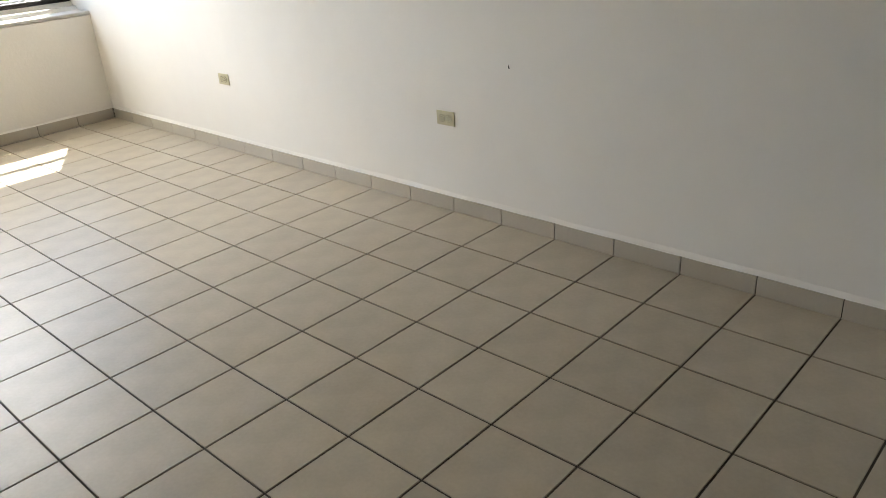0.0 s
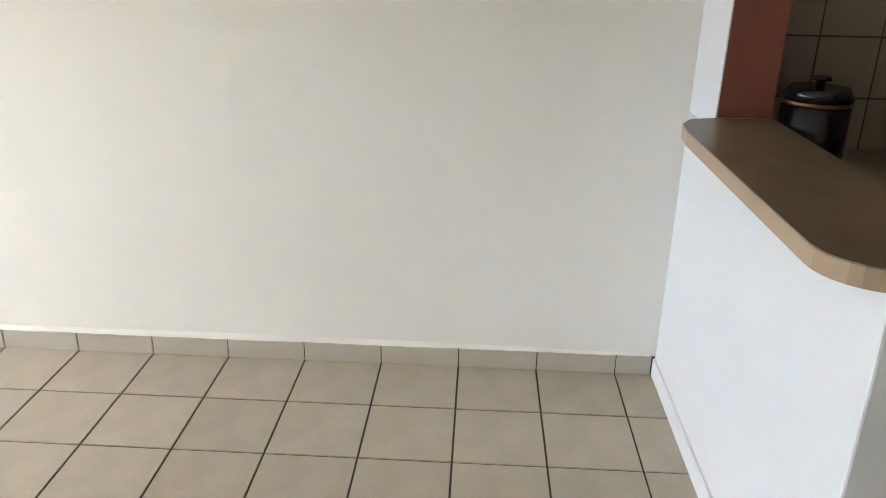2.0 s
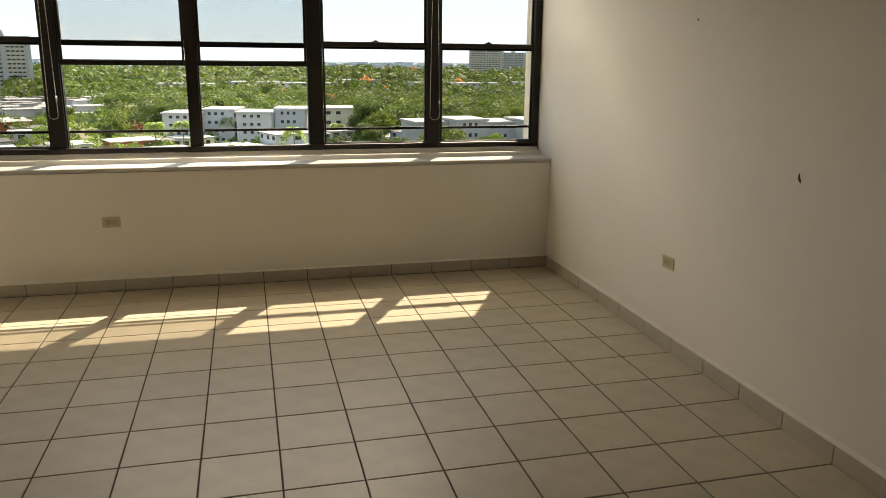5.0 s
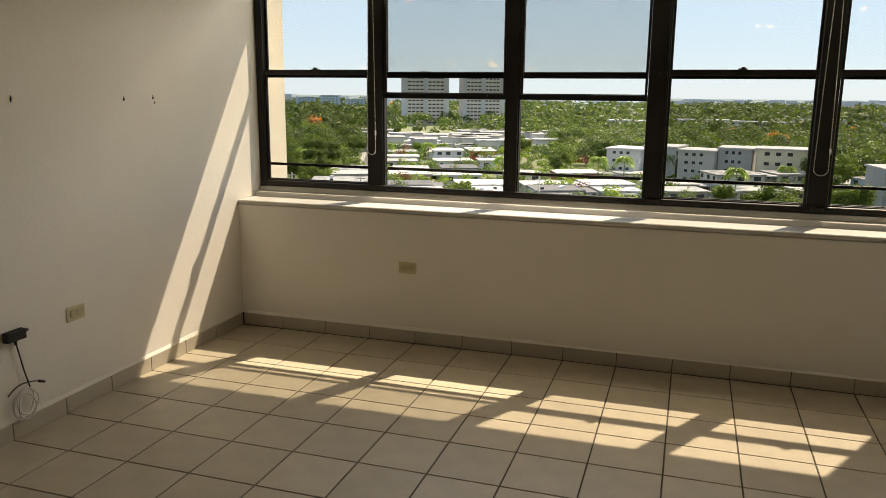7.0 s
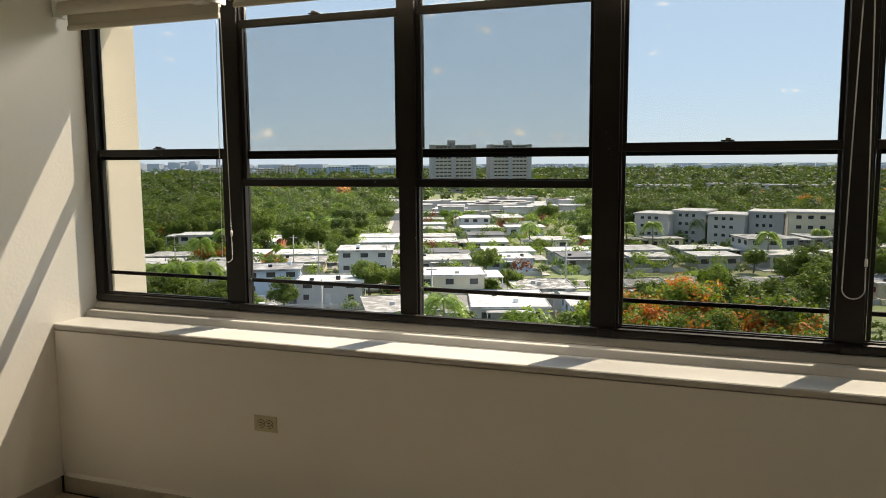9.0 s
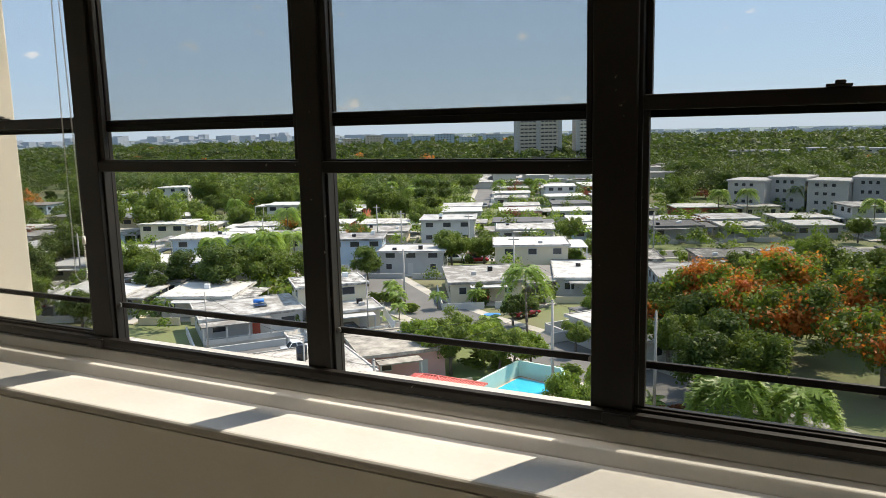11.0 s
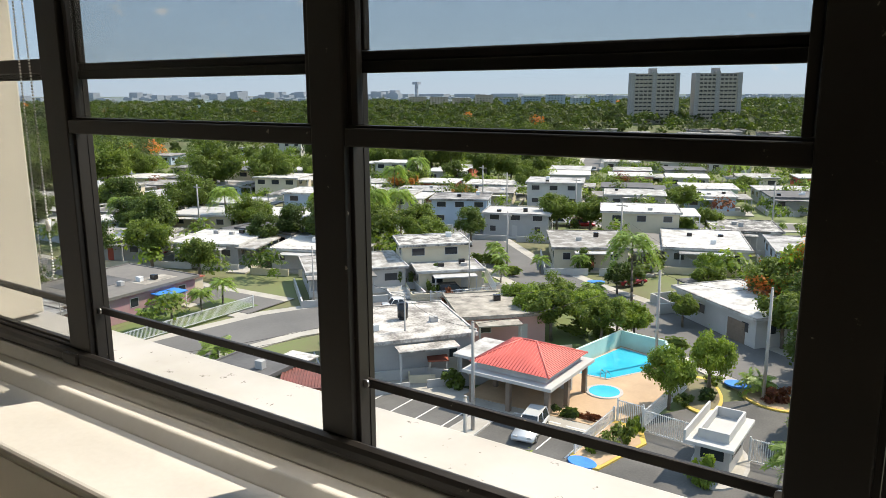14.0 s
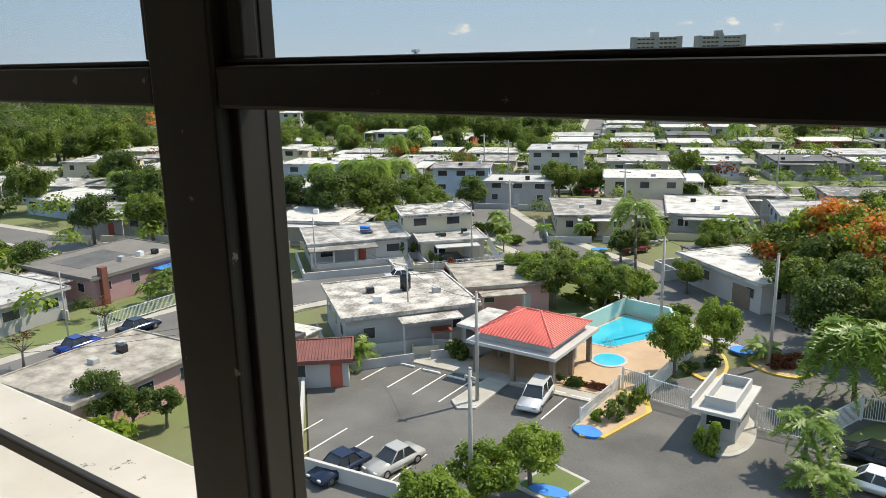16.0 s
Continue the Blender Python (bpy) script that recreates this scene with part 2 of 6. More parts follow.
# counter half wall, the stub beside it and the kitchen behind
structure("wall_counter", box_bm(-1.42, -0.002, YC - 0.165, YC, -0.15, 1.026, bevel=0.006), WALL_BLUE, "white painted half wall that carries the bar counter", "wall")
structure("wall_stub", box_bm(-0.298, -0.002, YC - 0.163, YC - 0.002, 1.028, ZC), WALL_BLUE, "white painted wall stub above the counter", "wall")
structure("wall_stub_jamb", box_bm(-0.302, -0.2985, YC - 0.166, YC - 0.006, 1.071, ZC), TERRA, "brown-red painted jamb of the kitchen opening", "trim")
structure("wall_kitchen_back", box_bm(-1.42, -0.002, -4.75, -4.60, -0.15, ZC), TERRA, "brown-red painted kitchen wall", "wall")
structure("wall_kitchen_side", box_bm(-1.42, -1.30, -4.60, -4.05, -0.15, ZC), TERRA, "brown-red painted kitchen side wall", "wall")


def counter_outline(z, r):
    pts = [(-0.305, -3.375), (-0.305, -3.20), (-0.33, -3.12), (-0.40, -3.08), (-0.50, -3.07)]
    pts += [(-1.36 - r * math.sin(a), -3.07 - r + r * math.cos(a)) for a in [radians(i * 11.25) for i in range(9)]]
    pts += [(-1.36 - r, -3.375)]
    return pts


counter = thing("bar_counter", "brown laminate bar counter top with a rounded tan edge", "counter", pose(-0.9, -3.2, 1.028))
for nm, z0, z1, mt, lb in (("edge_band", 1.0285, 1.066, LAM_EDGE, "tan edge band"), ("top", 1.0665, 1.070, LAMINATE, "brown laminate surface")):
    o = part(nm, prism_bm(counter_outline(0, 0.12), z0, z1), mt, counter, lb)
    o.matrix_parent_inverse = counter.matrix_world.inverted()

# kitchen wall tiles, worktop and canister
me_kt = bpy.data.meshes.new("wall_tile")
b2 = box_bm(-0.006, 0, -0.0965, 0.0965, -0.0965, 0.0965, bevel=0.002)
b2.to_mesh(me_kt); b2.free()
me_kt.materials.append(KTILE)
backsplash = structure("backsplash", box_bm(-0.004, -0.0012, -4.59, -3.37, 0.90, 2.10), GROUT, "beige square kitchen wall tiles darkened for the unlit kitchen, with dark joints", "wall tiles")
for i in range(6):
    for j in range(6):
        o = new("wall_tile", me_kt)
        o.location = (-0.0042, -3.485 - 0.1985 * i, 0.99 + 0.1985 * j)
        o.parent = backsplash
worktop = tagged(part("kitchen_worktop", box_bm(-0.62, -0.008, -4.59, -3.38, 0.88, 0.915, bevel=0.006), LAMINATE), "dark brown kitchen worktop against the tiled wall", "worktop")
kbase = tagged(part("kitchen_base_cabinet", box_bm(-0.58, -0.008, -4.59, -3.38, 0.0, 0.878, bevel=0.004), TERRA), "brown-red kitchen base cabinet under the worktop", "cabinet")
can = thing("canister", "black canister with a copper band on the worktop", "canister", pose(-0.27, -3.505, 0.916))
part("body", tube_bm((0, 0, 0), (0, 0, 0.215), 0.098, 0.098, 28), CANISTER, can)
lid = part("lid", tube_bm((0, 0, 0.216), (0, 0, 0.25), 0.101, 0.085, 28), CANISTER, can)
part("band", tube_bm((0, 0, 0.2), (0, 0, 0.212), 0.1, 0.1, 28), COPPER, can, "copper band")
bm = tube_bm((0, 0, 0.251), (0, 0, 0.27), 0.012, 0.012, 12)
add_tube(bm, (0, 0, 0.270), (0, 0, 0.280), 0.030, 0.026, 16)
part("knob", bm, CANISTER, lid)


# ---- outlets and marks on the walls ----
def outlet(m, label, group="wall outlets"):
    """A duplex outlet lying on its side; local x along the wall, y up, z out of the wall."""
    ob = thing("wall_outlet", label, "outlet", m, group)
    part("cover_plate", box_bm(-0.057, 0.057, -0.035, 0.035, 0, 0.006, bevel=0.0025), IVORY, ob)
    for s in (-1, 1):
        part("socket_gap", tube_bm((s * 0.0205, 0, 0.0055), (s * 0.0205, 0, 0.0066), 0.0188, seg=20), BLACK, ob, "dark gap round the socket")
        sock = part("socket", tube_bm((s * 0.0205, 0, 0.0067), (s * 0.0205, 0, 0.009), 0.0168, 0.0162, seg=20), IVORY, ob)
        bm = bmesh.new()
        for dy in (-0.006, 0.006):
            add_box(bm, s * 0.0205 - 0.007, s * 0.0205 + 0.004, dy - 0.002, dy + 0.002, 0.0088, 0.0094)
        add_tube(bm, (s * 0.0205 + 0.0105, 0, 0.0088), (s * 0.0205 + 0.0105, 0, 0.0094), 0.0034, seg=8)
        part("slots", bm, BLACK, sock, "dark slots")
    part("screw", tube_bm((0, 0, 0.006), (0, 0, 0.0072), 0.003, seg=10), STEEL, ob)
    return ob


def on_wall(x, y, z, side):
    rz = {"e": -90, "w": 90, "n": 180}[side]
    return Matrix.Translation((x, y, z)) @ Euler((radians(90), 0, radians(rz))).to_matrix().to_4x4() if side != "n" else Matrix.Translation((x, y, z)) @ Euler((radians(90), 0, 0)).to_matrix().to_4x4()


outlet(on_wall(0.0, -0.282, 0.478, "e"), "ivory plastic duplex outlet on the off-white wall")
outlet(on_wall(0.0, 1.637, 0.478, "e"), "ivory plastic duplex outlet on the wall near the window")
outlet(on_wall(-3.10, YW, 0.472, "n"), "ivory plastic duplex outlet under the window sill")
outlet(on_wall(XL, 1.945, 0.468, "w"), "ivory plastic duplex outlet on the wall near the cable")
def chip(x, y, z, w, h, lean):
    """A torn nail hole: a ragged dark chip in the plaster."""
    rnd = random.Random(int(abs(x * 91 + y * 37 + z * 53) * 10))
    pts = []
    for i in range(9):
        a = i * math.tau / 9
        k = rnd.uniform(0.65, 1.1)
        yy, zz = w * k * math.cos(a) * (0.5 if math.sin(a) > 0 else 1), h * k * math.sin(a)
        pts.append((yy + lean * zz, zz))
    bm = bmesh.new()
    s = 1 if x < -2 else -1
    vs = [bm.verts.new((0.0012 * s, p[0], p[1])) for p in pts]
    c = bm.verts.new((0.004 * s, 0, 0))
    for i in range(9):
        bm.faces.new((vs[i], vs[(i + 1) % 9], c))
    bmesh.ops.recalc_face_normals(bm, faces=bm.faces)
    ob = part("nail_hole", bm, BLACK)
    ob.location = (x, y, z)
    return tagged(ob, "small dark nail hole chipped in the plaster", "nail hole", "nail holes")
chip(0.0, 0.70, 1.083, 0.011, 0.024, 0.25)
chip(0.0, -0.674, 0.757, 0.005, 0.010, 0)
chip(0.0, 1.553, 1.749, 0.007, 0.009, 0)
chip(XL, 2.386, 1.475, 0.009, 0.014, 0.2)
chip(XL, 2.612, 1.482, 0.009, 0.014, -0.2)
chip(XL, 2.622, 1.455, 0.006, 0.008, 0)
chip(XL, 1.70, 1.48, 0.008, 0.018, 0)

# coiled coaxial cable hanging from a dark splitter on the west wall
DARKWIRE = node_mat("dark_grey_cable", (0.045, 0.04, 0.035), 0.5, var=0.2, scale=20, fine=90)


def wire_part(name, pts, radius, mat, parent, label=""):
    """A round cable through the points."""
    cu = bpy.data.curves.new(name, "CURVE")
    cu.dimensions, cu.bevel_depth, cu.bevel_resolution = "3D", radius, 2
    sp = cu.splines.new("NURBS")
    sp.points.add(len(pts) - 1)
    for p, c in zip(sp.points, pts):
        p.co = (*c, 1)
    sp.use_endpoint_u = True
    sp.order_u = 4
    tmp = bpy.data.objects.new(name, cu)
    me = bpy.data.meshes.new_from_object(tmp)
    bpy.data.objects.remove(tmp)
    me.materials.clear()
    me.materials.append(mat)
    o = new(name, me)
    o.parent = parent
    return tagged(o, label)


cable = thing("coaxial_cable", "pale coiled coaxial cable hanging from a dark splitter box", "cable", pose(XL, 1.6, 0.1))
bm = box_bm(0.0015, 0.035, -0.075, 0.028, 0.345, 0.392, bevel=0.006)
add_tube(bm, (0.018, 0.028, 0.372), (0.018, 0.048, 0.376), 0.007, seg=10)
add_tube(bm, (0.018, -0.02, 0.345), (0.018, -0.02, 0.325), 0.006, seg=10)
part("splitter", bm, BLACK, cable, "black splitter box")
wire_part("lead", [(0.018, -0.02, 0.33), (0.02, -0.012, 0.29), (0.018, 0.0, 0.23), (0.016, 0.015, 0.17), (0.016, 0.028, 0.13), (0.02, 0.03, 0.10)], 0.0034, DARKWIRE, cable, "dark hanging lead")
coil_rng = random.Random(12)
pts = []
for i in range(44):
    ang = i * math.tau / 12 + 1.2
    rr = 0.066 + 0.016 * math.sin(i * 0.37) + coil_rng.uniform(-0.003, 0.003)
    pts.append((0.016 + 0.011 * (1 + math.sin(i * 0.9)), -0.008 + rr * math.cos(ang) * 0.8, 0.048 + rr * math.sin(ang)))
wire_part("coil", pts, 0.0034, BEAD, cable, "pale coiled cable")
wire_part("tail", [(0.02, -0.09, 0.11), (0.025, -0.05, 0.146), (0.03, 0.0, 0.147), (0.032, 0.04, 0.139), (0.032, 0.07, 0.128)], 0.003, DARKWIRE, cable, "dark cable tail")
part("plug", tube_bm((0.032, 0.066, 0.129), (0.032, 0.098, 0.114), 0.0065, 0.0055, 10), BLACK, cable, "dark plug")

# ---- the window ----
MULL = [(-4.27, -4.215), (-3.472, -3.366), (-2.588, -2.496), (-1.766, -1.652), (-0.892, -0.785), (-0.058, -0.002)]
win = thing("window_1", "wide dark bronze aluminium sash window with two sashes raised", "window", pose(-2.13, 3.68, 0.86), kind="structure")
def wpart(name, bm, mat, label="", parent=None):
    o = part(name, bm, mat, parent or win, label)
    if parent is None:
        o.matrix_parent_inverse = win.matrix_world.inverted()
    return o
bm = box_bm(-4.268, -0.003, 3.640, 3.668, 0.8945, 0.934, bevel=0.0135)
add_box(bm, -4.268, -0.003, 3.664, 3.714, 0.866, 0.8975, bevel=0.002)
wpart("bottom_rail", bm, ALU)
bm = box_bm(-4.268, -0.003, 3.640, 3.714, 2.39, 2.44, bevel=0.003)
wpart("top_rail", bm, ALU)
for i, (a, b) in enumerate(MULL):
    inner = 0 < i < 5
    bm = box_bm(a + 0.002, b - 0.002, 3.672 if inner else 3.652, 3.712, 0.899, 2.388, bevel=0.002)
    if inner:
        # flat cover in front, a track lip at each outer edge
        add_box(bm, a + 0.003, b - 0.011, 3.658, 3.674, 0.9, 2.388, bevel=0.003)
        for xx in (a + 0.0005, b - 0.0045):
            add_box(bm, xx, xx + 0.004, 3.700, 3.7145, 0.899, 2.388, bevel=0.001)
    wpart("mullion" if inner else "jamb", bm, ALU)
for i in range(5):
    a, b = MULL[i][1], MULL[i + 1][0]
    raised = i in (1, 2)
    # outer upper sash
    bm = box_bm(a, b, 3.690, 3.708, 1.607, 1.626, bevel=0.002)
    add_box(bm, a, b, 3.693, 3.706, 1.626, 1.644, bevel=0.004)
    add_box(bm, a, a + 0.014, 3.690, 3.706, 1.645, 2.385, bevel=0.002)
    add_box(bm, b - 0.014, b, 3.690, 3.706, 1.645, 2.385, bevel=0.002)
    up = wpart("upper_sash", bm, ALU)
    wpart("pane", box_bm(a + 0.012, b - 0.012, 3.697, 3.701, 1.64, 2.386), GLASS, "grey tinted glass", up).visible_shadow = True
    # inner lower sash, raised in two bays
    lift = 0.573 if raised else 0.0
    z0 = 0.922 + lift
    zt = z0 + 0.735
    bm = box_bm(a - 0.011, b + 0.003, 3.660, 3.686, z0 - 0.013, z0 + 0.019, bevel=0.003)
    add_box(bm, a - 0.011, b + 0.003, 3.668, 3.684, z0 + 0.019, z0 + 0.024, bevel=0.002)
    add_box(bm, a, b, 3.664, 3.686, zt - 0.034, zt, bevel=0.003)
    add_box(bm, a, a + 0.014, 3.668, 3.684, z0 + 0.024, zt - 0.034, bevel=0.002)
    add_box(bm, b - 0.014, b, 3.668, 3.684, z0 + 0.024, zt - 0.034, bevel=0.002)
    lo = wpart("lower_sash", bm, ALU)
    wpart("pane", box_bm(a + 0.012, b - 0.012, 3.674, 3.678, z0 + 0.02, zt - 0.03), GLASS, "grey tinted glass", lo).visible_shadow = True
    bm = box_bm((a + b) / 2 - 0.024, (a + b) / 2 + 0.024, 3.652, 3.684, zt + 0.0005, zt + 0.006, bevel=0.002)
    add_box(bm, (a + b) / 2 - 0.008, (a + b) / 2 + 0.012, 3.648, 3.672, zt + 0.006, zt + 0.013, bevel=0.003)
    wpart("latch", bm, BLACK, "small dark latch", lo)
    # safety bar across each bay
    bm = box_bm(a - 0.001, b + 0.001, 3.6875, 3.6990, 1.031, 1.049, bevel=0.003)
    bar = wpart("safety_bar", bm, ALU)
    bm = bmesh.new()
    for xx in (a + 0.002, b - 0.002):
        add_tube(bm, (xx, 3.6875, 1.040), (xx, 3.6825, 1.040), 0.008, seg=12)
    wpart("screw", bm, STEEL, "steel screws", bar)
for x in (-3.44, -1.70, -0.84):
    wpart("frame_clip", box_bm(x - 0.03, x + 0.035, 3.634, 3.655, 0.8985, 0.928, bevel=0.004), ALU)

# ---- outside of the window: ledge, fins, slab above ----
bm = box_bm(XL - 0.3, 0.3, 3.7625, 4.048, 0.55, 0.80, bevel=0.012)
add_box(bm, XL + 0.003, -0.003, 3.7145, 3.776, 0.56, 0.7995)
structure("outer_ledge", bm, CONC, "stained white painted concrete ledge outside the window", "ledge")
structure("fin_west", box_bm(XL - 0.30, XL + 0.012, 3.762, 4.005, 0.813, 2.585, bevel=0.008), FACADE, "cream painted concrete fin beside the window", "wall")
structure("fin_east", box_bm(-0.012, 0.30, 3.762, 3.965, 0.813, 2.585, bevel=0.008), FACADE, "cream painted concrete fin beside the window", "wall")
structure("slab_above", box_bm(XL - 0.3, 0.3, 3.60, 4.06, 2.59, 2.80), FACADE, "cream painted concrete slab edge over the window", "slab")

# a small worn bracket plate high on the wall
clip = thing("wall_bracket", "small chipped grey-beige bracket plate on the wall", "bracket", pose(XL, 2.45, 2.02))
part("plate", box_bm(0.0015, 0.009, -0.04, 0.04, -0.025, 0.025, bevel=0.002), SILL, clip)
part("lip", box_bm(0.009, 0.02, -0.036, 0.036, -0.026, -0.017, bevel=0.002), ALU, clip, "dark lower lip")

# ---- roller blinds with bead chains ----
def blind(x0, x1, zroll, drop):
    ob = thing("roller_blind", "rolled-up cream fabric roller blind over the window", "blind", pose((x0 + x1) / 2, 3.50, zroll), "roller blinds")
    L = (x1 - x0) / 2
    part("fabric_roll", tube_bm((-L + 0.02, 0, 0), (L - 0.02, 0, 0), 0.032, seg=24), BLIND, ob)
    bm = box_bm(-L + 0.025, L - 0.025, 0.026, 0.029, -drop, 0.0)
    part("fabric", bm, BLIND, ob)
    part("bottom_bar", box_bm(-L + 0.022, L - 0.022, 0.019, 0.036, -drop - 0.024, -drop, bevel=0.005), BLIND, ob)
    for s in (-1, 1):
        part("bracket", box_bm(s * L - 0.006, s * L + 0.006, -0.036, 0.04, -0.045, 0.05, bevel=0.004), BEAD, ob, "white end bracket")
    return ob
blind(-4.245, -3.345, 2.315, 0.075)
blind(-3.315, -0.90, 2.335, 0.055)
blind(-0.82, -0.03, 2.335, 0.055)
def chain(x, y, zb, w, cz):
    """A looped bead chain that hangs from the blind."""
    ob = thing("bead_chain", "looped white bead chain of the roller blind", "bead chain", pose(x, y, 2.28), "bead chains")
    ztop, r = 2.29, w / 2
    path = []
    z = ztop
    while z > zb + r:
        k = (ztop - z) / (ztop - zb)
        path.append((-0.008 - (r - 0.008) * k ** 0.6, z)); z -= 0.0072
    n = int(math.pi * r / 0.0072)
    for i in range(n + 1):
        a = math.pi + math.pi * i / n
        path.append((r * math.cos(a), zb + r + r * math.sin(a)))
    z = zb + r
    while z < ztop:
        k = (ztop - z) / (ztop - zb)
        path.append((0.008 + (r - 0.008) * k ** 0.6, z)); z += 0.0072
    bm = bmesh.new()
    for px, pz in path:
        bmesh.ops.create_icosphere(bm, subdivisions=1, radius=0.0029, matrix=Matrix.Translation((px, 0, pz - 2.28)))
    for f in bm.faces:
        f.smooth = True
    part("bead_string", bm, BEAD, ob)
    part("clutch", box_bm(-0.06, 0.014, -0.12, 0.008, 0.0, 0.035, bevel=0.004), BEAD, ob, "white plastic clutch at the blind")
    part("connector", tube_bm((r * 0.98, 0, cz - 2.29), (r * 0.98, 0, cz - 2.265), 0.0055, seg=10), BEAD, ob)
    return ob
chain(-3.427, 3.600, 1.133, 0.055, 1.265)
chain(-0.845, 3.600, 1.105, 0.072, 1.23)

# the tower that the flat is in, below and around
structure("tower_body", box_bm(XL - 6, 5.0, -14, 3.74, -25.0, -0.17), FACADE, "plain cream body of the apartment tower", "building")

# ---- outdoors: materials ----
G = -25.0


def leaf_mat(name, dark, light, rough=0.55):
    """Leaves: each one takes its own green, and lets some light through."""
    m = bpy.data.materials.new(name)
    m.use_nodes = True
    nt = m.node_tree
    b = nt.nodes["Principled BSDF"]
    b.inputs["Roughness"].default_value = rough
    b.inputs["Specular IOR Level"].default_value = 0.3
    geo = nt.nodes.new("ShaderNodeNewGeometry")
    oi = nt.nodes.new("ShaderNodeObjectInfo")
    mad = nt.nodes.new("ShaderNodeMath")
    mad.operation = "MULTIPLY_ADD"
    nt.links.new(oi.outputs["Random"], mad.inputs[0])
    mad.inputs[1].default_value = 0.6
    nt.links.new(geo.outputs["Random Per Island"], mad.inputs[2])
    mr = nt.nodes.new("ShaderNodeMapRange")
    mr.inputs[2].default_value = 1.6
    nt.links.new(mad.outputs[0], mr.inputs[0])
    mix = nt.nodes.new("ShaderNodeMix")
    mix.data_type = "RGBA"
    mix.inputs[6].default_value = (*dark, 1)
    mix.inputs[7].default_value = (*light, 1)
    nt.links.new(mr.outputs[0], mix.inputs[0])
    nt.links.new(mix.outputs[2], b.inputs["Base Color"])
    tl = nt.nodes.new("ShaderNodeBsdfTranslucent")
    warm = nt.nodes.new("ShaderNodeMix")        # light that has passed a leaf is yellower
    warm.data_type, warm.blend_type = "RGBA", "MULTIPLY"
    warm.inputs[0].default_value = 1.0
    warm.inputs[7].default_value = (1.55, 1.6, 0.7, 1)
    nt.links.new(mix.outputs[2], warm.inputs[6])
    nt.links.new(warm.outputs[2], tl.inputs[0])
    ms = nt.nodes.new("ShaderNodeMixShader")
    ms.inputs[0].default_value = 0.42
    nt.links.new(b.outputs[0], ms.inputs[1])
    nt.links.new(tl.outputs[0], ms.inputs[2])
    nt.links.new(ms.outputs[0], nt.nodes["Material Output"].inputs[0])
    return m


LEAF = leaf_mat("broad_leaves", (0.049, 0.078, 0.015), (0.163, 0.216, 0.041))
LEAF_LIGHT = leaf_mat("light_leaves", (0.093, 0.149, 0.019), (0.246, 0.320, 0.055))
LEAF_DARK = leaf_mat("dark_leaves", (0.034, 0.059, 0.015), (0.112, 0.157, 0.034))
# distance haze put into the colour: duller, greyer green for the woods
LEAF_HAZY = leaf_mat("hazy_wood_leaves", (0.04, 0.058, 0.022), (0.11, 0.14, 0.048))
PALM_LEAF = leaf_mat("palm_leaflets", (0.121, 0.198, 0.038), (0.329, 0.428, 0.115), 0.4)
FLOWER = leaf_mat("orange_red_flowers", (0.406, 0.101, 0.023), (0.593, 0.250, 0.062))
RED_LEAF = leaf_mat("red_brown_leaves", (0.080, 0.024, 0.016), (0.224, 0.072, 0.032))
BARK = node_mat("bark", (0.16, 0.13, 0.10), 0.9, var=0.35, scale=3, fine=20, bump=0.4)
GRASS = node_mat("mixed_grass_ground", (0.087, 0.119, 0.035), 0.95, var=0.5, scale=0.06, fine=1.8, contrast=0.22, tint=(0.140, 0.115, 0.070))
DIRT = node_mat("dry_grass_and_soil", (0.13, 0.12, 0.06), 0.95, var=0.4, scale=0.5, fine=5, tint=(0.19, 0.15, 0.10), contrast=0.2)
LAWN = node_mat("mown_lawn", (0.082, 0.129, 0.030), 0.9, var=0.3, scale=0.3, fine=3, contrast=0.2, tint=(0.117, 0.117, 0.047))
ASPHALT = node_mat("worn_asphalt", (0.098, 0.094, 0.086), 0.9, var=0.32, scale=0.22, fine=6, bump=0.1, contrast=0.22)
ROAD = node_mat("street_asphalt", (0.125, 0.12, 0.112), 0.9, var=0.22, scale=0.15, fine=4, bump=0.1)
LINE = node_mat("worn_white_line_paint", (0.62, 0.61, 0.58), 0.7, var=0.2, scale=2, fine=15)
KERB = node_mat("kerb_concrete", (0.390, 0.374, 0.343), 0.85, var=0.2, scale=0.8, fine=8)
YELLOW = node_mat("faded_yellow_kerb", (0.55, 0.38, 0.08), 0.8, var=0.2, scale=1, fine=8)
BLUE = node_mat("blue_ramp_paint", (0.03, 0.20, 0.62), 0.6, var=0.2, scale=1, fine=8)
DECK = node_mat("tan_deck_tiles", (0.429, 0.296, 0.179), 0.7, var=0.15, scale=0.5, fine=5)
PAVE = node_mat("concrete_paving", (0.359, 0.335, 0.289), 0.85, var=0.2, scale=0.4, fine=5)
WATER = node_mat("pool_water", (0.03, 0.42, 0.55), 0.06, var=0.12, scale=0.4, fine=2.5, bump=0.15)
LAGOON = node_mat("lagoon_water", (0.16, 0.22, 0.26), 0.25, var=0.1, scale=0.01, fine=0.1)
POOLWALL = node_mat("pale_teal_wall", (0.45, 0.62, 0.55), 0.8, var=0.1, scale=0.6, fine=6)
REDROOF = node_mat("coral_metal_roof", (0.62, 0.135, 0.105), 0.45, var=0.12, scale=0.5, fine=6)
RUST = node_mat("rusty_corrugated_roof", (0.17, 0.05, 0.038), 0.7, var=0.4, scale=0.9, fine=9, tint=(0.10, 0.045, 0.035))
REDTILE = node_mat("terracotta_roof", (0.30, 0.085, 0.05), 0.8, var=0.25, scale=0.7, fine=8)
WHITEP = node_mat("white_wall_paint", (0.437, 0.429, 0.406), 0.8, var=0.08, scale=0.5, fine=6)
